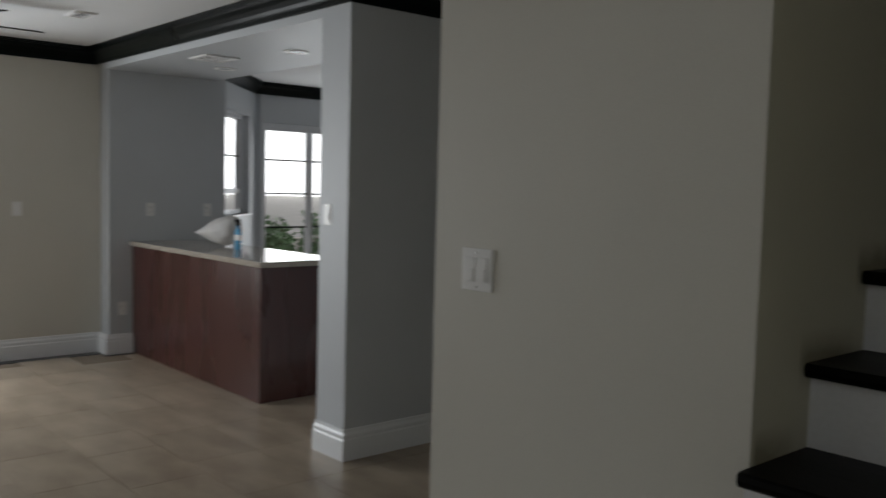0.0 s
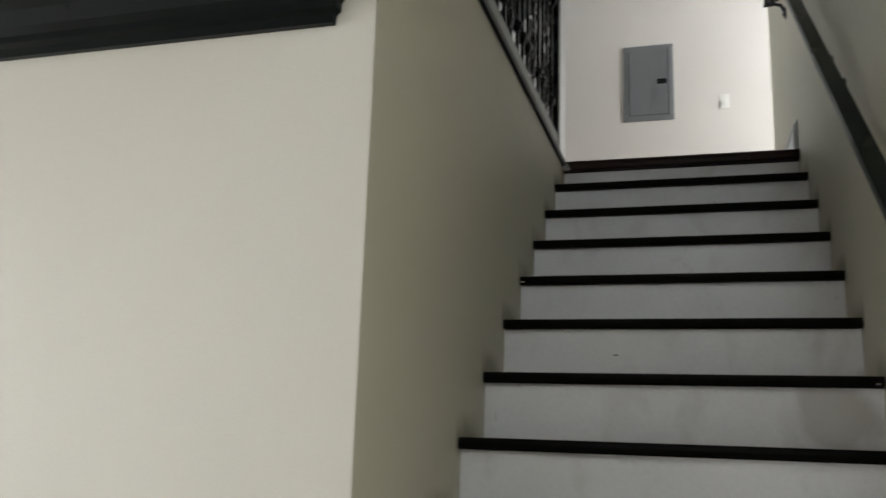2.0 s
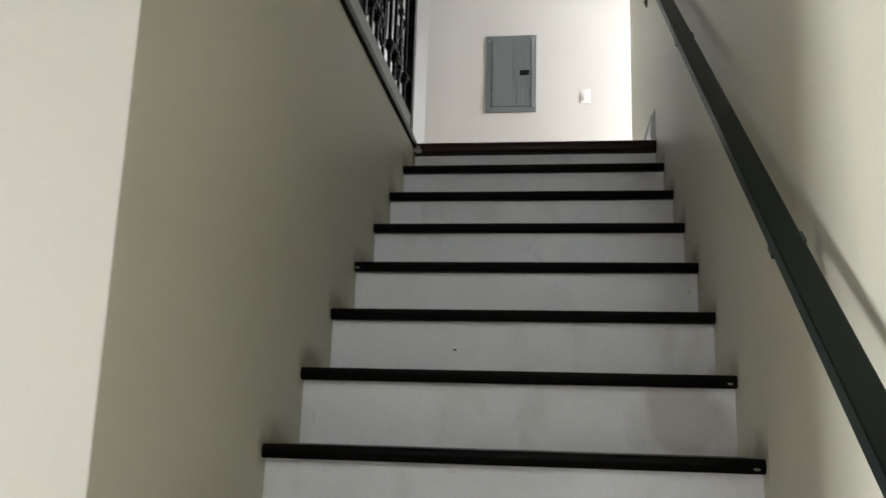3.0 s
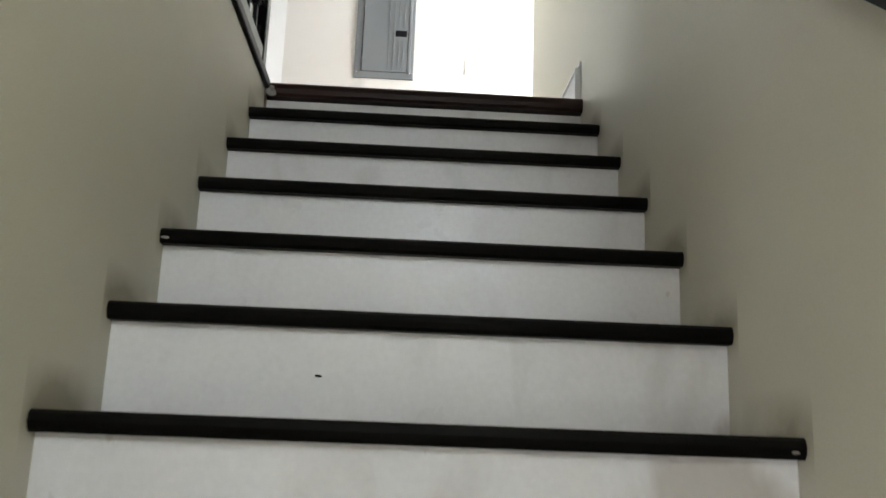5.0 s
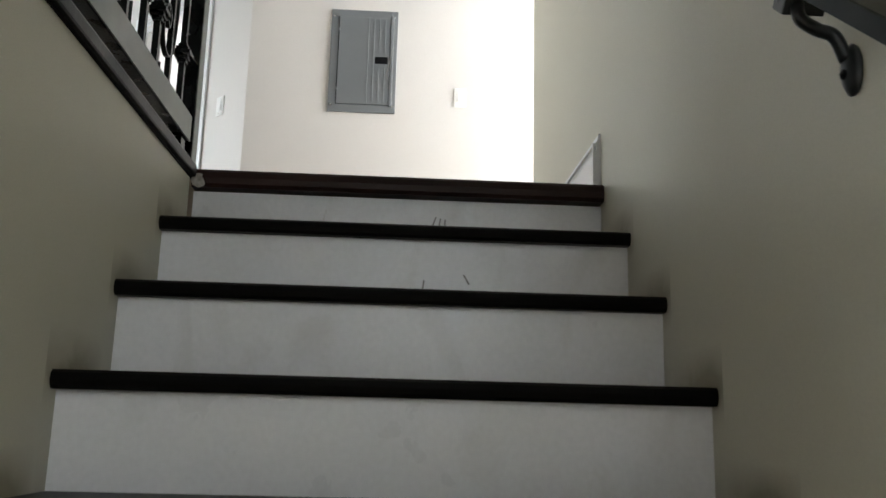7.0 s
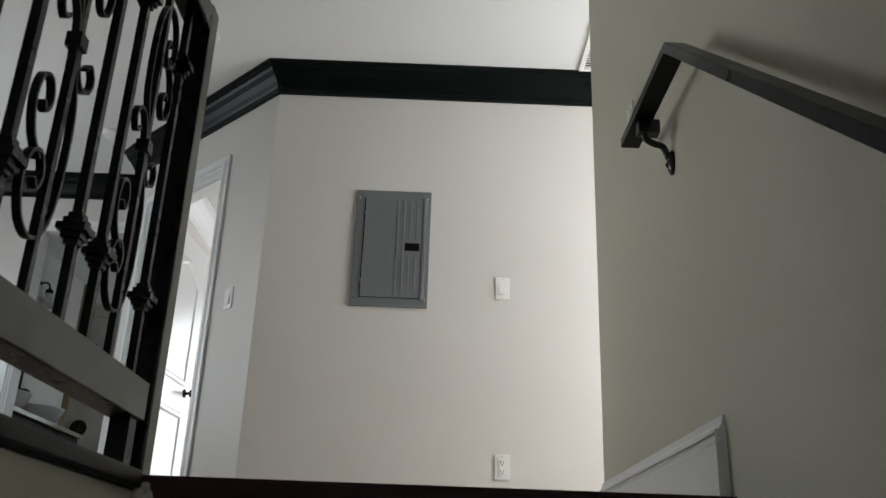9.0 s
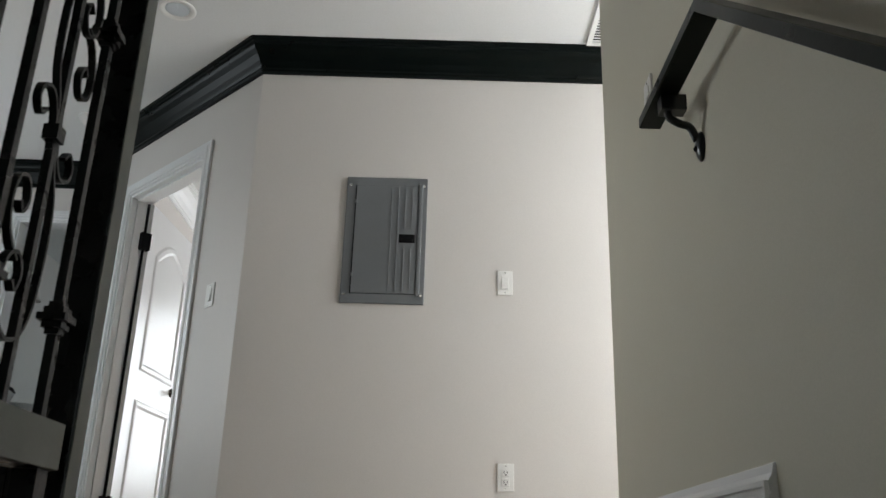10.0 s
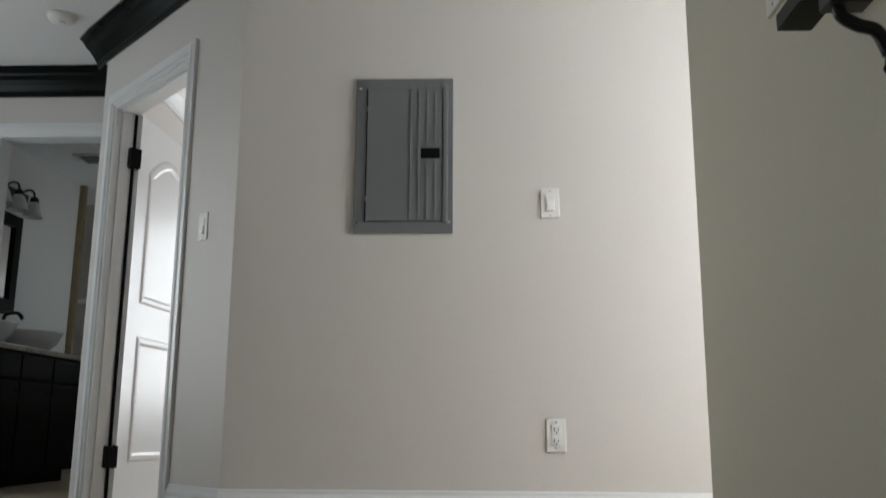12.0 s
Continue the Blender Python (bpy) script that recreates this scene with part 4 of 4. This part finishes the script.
def arch(x0, x1, z0, z1, rise, n=12):
    """Outline of a panel with a flat or arched top."""
    pts = [(x0, z0), (x1, z0)]
    for i in range(n + 1):
        t = 1 - i / n
        x = x0 + (x1 - x0) * t
        pts.append((x, z1 + rise * (1 - (2 * t - 1) ** 2)))
    return pts


def leaf_mesh(w, h, th):
    """A moulded two-panel leaf; local x from the hinge, y its thickness."""
    bm = box(bmesh.new(), 0, w, -th / 2, th / 2, 0.008, h)
    for side in (-1, 1):
        for outline in (arch(0.12, w - 0.12, 0.2, 0.82, 0.0), arch(0.12, w - 0.12, 0.985, h - 0.27, 0.13)):
            cx = sum(p[0] for p in outline) / len(outline)
            cz = sum(p[1] for p in outline) / len(outline)
            rows = []
            for k, y in ((0, 0.0), (0.012, 0.007), (0.03, 0.009), (0.045, 0.0015), (0.06, 0.0015)):
                row = []
                for x, z in outline:
                    d = Vector((cx - x, cz - z))
                    d = Vector((math.copysign(min(abs(d.x), k), d.x), math.copysign(min(abs(d.y), k), d.y)))
                    row.append(bm.verts.new((x + d.x, side * (th / 2 + y), z + d.y)))
                rows.append(row)
            m = len(outline)
            for a, b in zip(rows, rows[1:]):
                for i in range(m):
                    bm.faces.new((a[i], a[(i + 1) % m], b[(i + 1) % m], b[i]))
            bm.faces.new(rows[-1])
    return bm


hinge = A + ALONG * (DS1 - 0.03) + INTO * 0.10
LEAF = pose(hinge.x + 0.01, hinge.y + 0.01, TOP, 0, 0, 86)
bm = leaf_mesh(0.76, 1.945, 0.035)
bmesh.ops.transform(bm, matrix=LEAF, verts=bm.verts)
leaf_part = part("leaf", bm, white_trim, door, "white moulded leaf with arched upper panel")
# black strip painted in for the shade between jamb and leaf
bm = box(bmesh.new(), -0.012, 0.0, 0.007, 0.018, 0.01, 1.945)
bmesh.ops.transform(bm, matrix=LEAF, verts=bm.verts)
part("hinge_gap_shade", bm, plastic_dark, door, "black strip standing for the shade in the hinge gap")
for z in (0.232, 1.707):
    bm = bmesh.new()
    slanted(bm, DS1 - 0.06, DS1 - 0.012, 0.07, 0.128, TOP + z - 0.05, TOP + z + 0.05)
    q = A + ALONG * (DS1 - 0.034) + INTO * 0.122
    lathe(bm, [(0.009, -0.055), (0.009, 0.055)], pose(q.x, q.y, TOP + z), 10)
    part("hinge", bm, plastic_dark, door, "black door hinge")
bm = bmesh.new()
for s in (-1, 1):
    lathe(bm, [(0.028, 0), (0.028, 0.006), (0.01, 0.012), (0.01, 0.035), (0.024, 0.042), (0.027, 0.055), (0.015, 0.066), (0.003, 0.068)], LEAF @ pose(0.64, s * 0.018, 0.95, -90 * s, 0, 0), 16)
part("door_knob", bm, bronze, door, "dark bronze door knob", True)

# ---- bathroom doorway ----
bath_door = thing("door_3", "white cased doorway opening into the bathroom", "doorway", (-1.8, HALL_Y, TOP), kind="structure")
part("casing", casing(bmesh.new(), (-2.22, HALL_Y, TOP), (1, 0, 0), (0, -1, 0), 0.76, 2.04), white_trim, bath_door)
part("jamb", boxes((-2.22, -2.205, HALL_Y - 0.002, HALL_Y + 0.122, TOP, TOP + 2.04), (-1.475, -1.425, HALL_Y - 0.002, HALL_Y + 0.122, TOP, TOP + 2.04), (-2.205, -1.475, HALL_Y - 0.002, HALL_Y + 0.122, TOP + 2.025, TOP + 2.04)), white_trim, bath_door)

# ---- bathroom ----
BX = -2.855
vanity = thing("vanity", "espresso brown bathroom vanity cabinet on the floor", "cabinet", (-2.565, 9.4, TOP))
part("body", boxes((BX, -2.335, 8.72, 10.02, TOP + 0.08, 3.69), (BX, -2.395, 8.74, 10.0, TOP, TOP + 0.08)), espresso, vanity)
for i in range(3):
    y0 = 8.74 + i * 0.425
    cd = part("cabinet_door", box(bmesh.new(), -2.335, -2.317, y0, y0 + 0.41, TOP + 0.11, 3.5, 0.004), espresso, vanity)
    part("drawer_front", box(bmesh.new(), -2.335, -2.317, y0, y0 + 0.41, 3.52, 3.67, 0.004), espresso, vanity)
    part("handle", tube(bmesh.new(), smooth_path([(-2.317, y0 + 0.36, 3.33), (-2.29, y0 + 0.36, 3.35), (-2.29, y0 + 0.36, 3.43), (-2.317, y0 + 0.36, 3.45)], 4), 0.005), bronze, vanity, "dark bronze bar handle")
solid("stone_worktop", box(bmesh.new(), BX, -2.305, 8.7, 10.05, 3.69, 3.725, 0.005), granite, "polished stone top on the vanity", "worktop")
for y in (9.1, 9.72):
    basin = solid("vessel_sink", lathe(bmesh.new(), [(0.08, 0), (0.1, 0.01), (0.17, 0.07), (0.2, 0.14), (0.203, 0.15), (0.195, 0.15), (0.16, 0.075), (0.09, 0.022), (0.01, 0.02)], pose(-2.565, y, 3.725), 32), porcelain, "round white porcelain vessel basin on the vanity", "sink", group="vessel sinks", smooth=True)
    tap = thing("faucet", "tall bronze single-lever basin tap", "faucet", (-2.785, y, 3.725), "basin taps")
    part("spout", tube(bmesh.new(), smooth_path([(-2.785, y, 3.725), (-2.785, y, 3.94), (-2.765, y, 4.0), (-2.685, y, 4.01), (-2.645, y, 3.97)], 6), 0.013, 10), bronze, tap, smooth=True)
    part("lever", box(bmesh.new(), -2.8, -2.77, y - 0.05, y + 0.008, 4.005, 4.018, 0.003), bronze, tap)
mir = thing("wall_mirror", "wall mirror in a wide dark wooden frame", "mirror", (BX, 9.4, 4.1))
f = 0.085
part("mirror_frame", boxes((BX, BX + 0.035, 8.8, 9.91, 4.04, 4.04 + f), (BX, BX + 0.035, 8.8, 9.91, 4.745 - f, 4.745), (BX, BX + 0.035, 8.8, 8.8 + f, 4.04 + f, 4.745 - f), (BX, BX + 0.035, 9.91 - f, 9.91, 4.04 + f, 4.745 - f)), espresso, mir)
part("mirror_glass", boxes((BX, BX + 0.014, 8.8 + f, 9.91 - f, 4.04 + f, 4.745 - f)), mirror_glass, mir)
lampbar = thing("vanity_light", "bronze bar light with three frosted glass shades", "wall light", (BX, 9.6, 4.95))
part("back_plate", box(bmesh.new(), BX, BX + 0.02, 9.36, 9.98, 4.885, 4.945, 0.006), bronze, lampbar)
for y in (9.43, 9.65, 9.87):
    part("arm", tube(bmesh.new(), smooth_path([(BX + 0.01, y, 4.915), (BX + 0.06, y, 4.955), (BX + 0.11, y, 4.945), (BX + 0.125, y, 4.895)], 5), 0.008), bronze, lampbar)
    part("socket_cup", lathe(bmesh.new(), [(0.012, 0.045), (0.03, 0.03), (0.033, 0.0), (0.005, -0.002)], pose(BX + 0.125, y, 4.86), 16), bronze, lampbar, smooth=True)
    part("shade", lathe(bmesh.new(), [(0.03, 0.0), (0.05, -0.03), (0.062, -0.075), (0.075, -0.115), (0.072, -0.115), (0.058, -0.075), (0.045, -0.03), (0.01, -0.004)], pose(BX + 0.125, y, 4.86), 22), shade_glass, lampbar, "frosted bell glass shade", True)
shower = thing("shower_screen", "clear glass shower screen with brushed gold frame", "shower", (-2.1, 10.85, TOP))
for x in (BX, -1.47):
    part("frame", boxes((x, x + 0.05, 10.83, 10.87, TOP + 0.1, 5.27)), brass_frame, shower)
g = part("pane", boxes((BX + 0.05, -1.47, 10.846, 10.854, TOP + 0.1, 4.95)), glass, shower)
g.visible_shadow = False
part("curb", boxes((BX, -1.42, 10.78, 10.92, TOP, TOP + 0.1)), bath_tile, shower)
head = thing("wall_shower", "dark bronze shower head on the tiled wall", "shower head", (-3.105, 11.5, 4.94))
part("arm", tube(bmesh.new(), smooth_path([(-3.105, 11.5, 4.96), (-3.105, 11.4, 4.98), (-3.105, 11.34, 4.94)], 5), 0.01), bronze, head)
part("rose", lathe(bmesh.new(), [(0.015, 0.03), (0.045, 0.0), (0.04, -0.006), (0.005, -0.006)], pose(-3.105, 11.32, 4.91, 25, 0, 0), 18), bronze, head)
hook = thing("robe_hook", "dark bronze robe hook on the tiled wall", "hook", (-2.915, 11.5, 4.82))
part("hook_plate", lathe(bmesh.new(), [(0.025, 0), (0.024, 0.006), (0.006, 0.009)], pose(-2.915, 11.5, 4.82, 90, 0, 0), 14), bronze, hook)
part("prong", tube(bmesh.new(), smooth_path([(-2.915, 11.495, 4.82), (-2.915, 11.44, 4.81), (-2.865, 11.42, 4.83)], 4), 0.008), bronze, hook)
valve = thing("shower_valve", "round dark bronze shower valve on the tiled wall", "shower valve", (-2.935, 11.5, 4.0))
part("valve_plate", lathe(bmesh.new(), [(0.085, 0), (0.08, 0.01), (0.03, 0.014), (0.03, 0.05), (0.004, 0.052)], pose(-2.935, 11.5, 4.0, 90, 0, 0), 20), bronze, valve)
part("lever", tube(bmesh.new(), smooth_path([(-2.935, 11.46, 4.0), (-2.905, 11.44, 3.98), (-2.855, 11.44, 3.95)], 4), 0.009), bronze, valve)
solid("tile_ledge", box(bmesh.new(), -3.9, -1.42, 11.43, 11.5, 4.33, 4.37, 0.006), porcelain, "narrow white ledge along the shower tile", "ledge", "structure")
# ---- outside ----
solid("ground", boxes((-400, 400, -400, 400, -0.3, -0.16)), concrete, "pale concrete patio and ground", "ground", "structure")
# emissive sheet added as the bright sky; it also lights the kitchen
backdrop_glow = bpy.data.materials.new("glowing_backdrop")
backdrop_glow.use_nodes = True
backdrop_glow.node_tree.nodes["Principled BSDF"].inputs["Emission Color"].default_value = (0.97, 0.99, 1.0, 1)
backdrop_glow.node_tree.nodes["Principled BSDF"].inputs["Emission Strength"].default_value = 12.0
bm = bmesh.new()
arc = [(-60 + 70 * math.cos(radians(a)), 8 + 62 * math.sin(radians(a))) for a in range(20, 200, 12)]
lo, hi = [bm.verts.new((x, y, -0.2)) for x, y in arc], [bm.verts.new((x, y, 30)) for x, y in arc]
for i in range(len(arc) - 1):
    bm.faces.new((lo[i], lo[i + 1], hi[i + 1], hi[i]))
solid("backdrop", bm, backdrop_glow, "glowing backdrop standing in for bright sky beyond the garden", "backdrop", "structure")
solid("garden_wall", boxes((-17.2, -17, 2, 22, -0.16, 0.2)), stucco, "low pale stucco garden wall", "wall", "structure")


def shrub(x, y, r, h, seed):
    ob = thing("shrub", "leafy green garden shrub beside the patio", "shrub", (x, y, -0.16), "garden shrubs")
    rn = random.Random(seed)
    bm, tw = bmesh.new(), bmesh.new()
    for i in range(9):
        a = rn.uniform(0, 6.28)
        tip = Vector((x + math.cos(a) * r * 0.6, y + math.sin(a) * r * 0.6, h * rn.uniform(0.5, 0.8)))
        tube(tw, smooth_path([(x, y, -0.16), ((x + tip.x) / 2 + 0.03, (y + tip.y) / 2, h * 0.3), tip], 4), 0.012, 5)
    for i in range(260):
        d = Vector((rn.gauss(0, 1), rn.gauss(0, 1), rn.gauss(0, 1))).normalized() * rn.uniform(0.45, 1.0)
        lump = 1 + 0.35 * noise.noise(d * 2.1 + Vector((seed, 0, 0)))
        c = Vector((x + d.x * r * lump, y + d.y * r * lump, h * 0.55 + d.z * h * 0.5 * lump))
        m = Matrix.Translation(c) @ Euler((rn.uniform(0, 3), rn.uniform(0, 3), rn.uniform(0, 6))).to_matrix().to_4x4()
        s = rn.uniform(0.03, 0.055)
        v = [bm.verts.new(m @ Vector(p)) for p in ((0, -s * 1.6, 0), (s * 0.6, 0, s * 0.15), (0, s * 1.6, 0), (-s * 0.6, 0, s * 0.15))]
        bm.faces.new(v[:3])
        bm.faces.new((v[0], v[2], v[3]))
    part("branches", tw, bark, ob)
    part("foliage", bm, leaf, ob)


shrub(-12.0, 7.75, 0.3, 0.95, 1)
shrub(-12.6, 8.2, 0.35, 0.75, 2)
shrub(-12.0, 8.5, 0.22, 1.05, 4)

# ---- floor tiles ----
rng = random.Random(11)
sizes = {}
for w, d in ((0.60, 0.40), (0.40, 0.40), (0.60, 0.60), (0.40, 0.20)):
    sizes[(w, d)] = mesh_of("tile", box(bmesh.new(), 0.0015, w - 0.0015, 0.0015, d - 0.0015, -0.014, 0.0), travertine)
row = 0
y = 3.9
count = 0
while y > -1.0:
    d = 0.40
    x = -6.6 + 0.2 * (row % 3)
    while x < 1.0:
        w = rng.choice((0.60, 0.60, 0.40))
        if x + w > 1.03:
            break
        ob = new("tile", sizes[(w, d)])
        ob.parent = floor
        ob.location = (x, y - d, 0.0)
        x += w
        count += 1
    y -= d
    row += 1
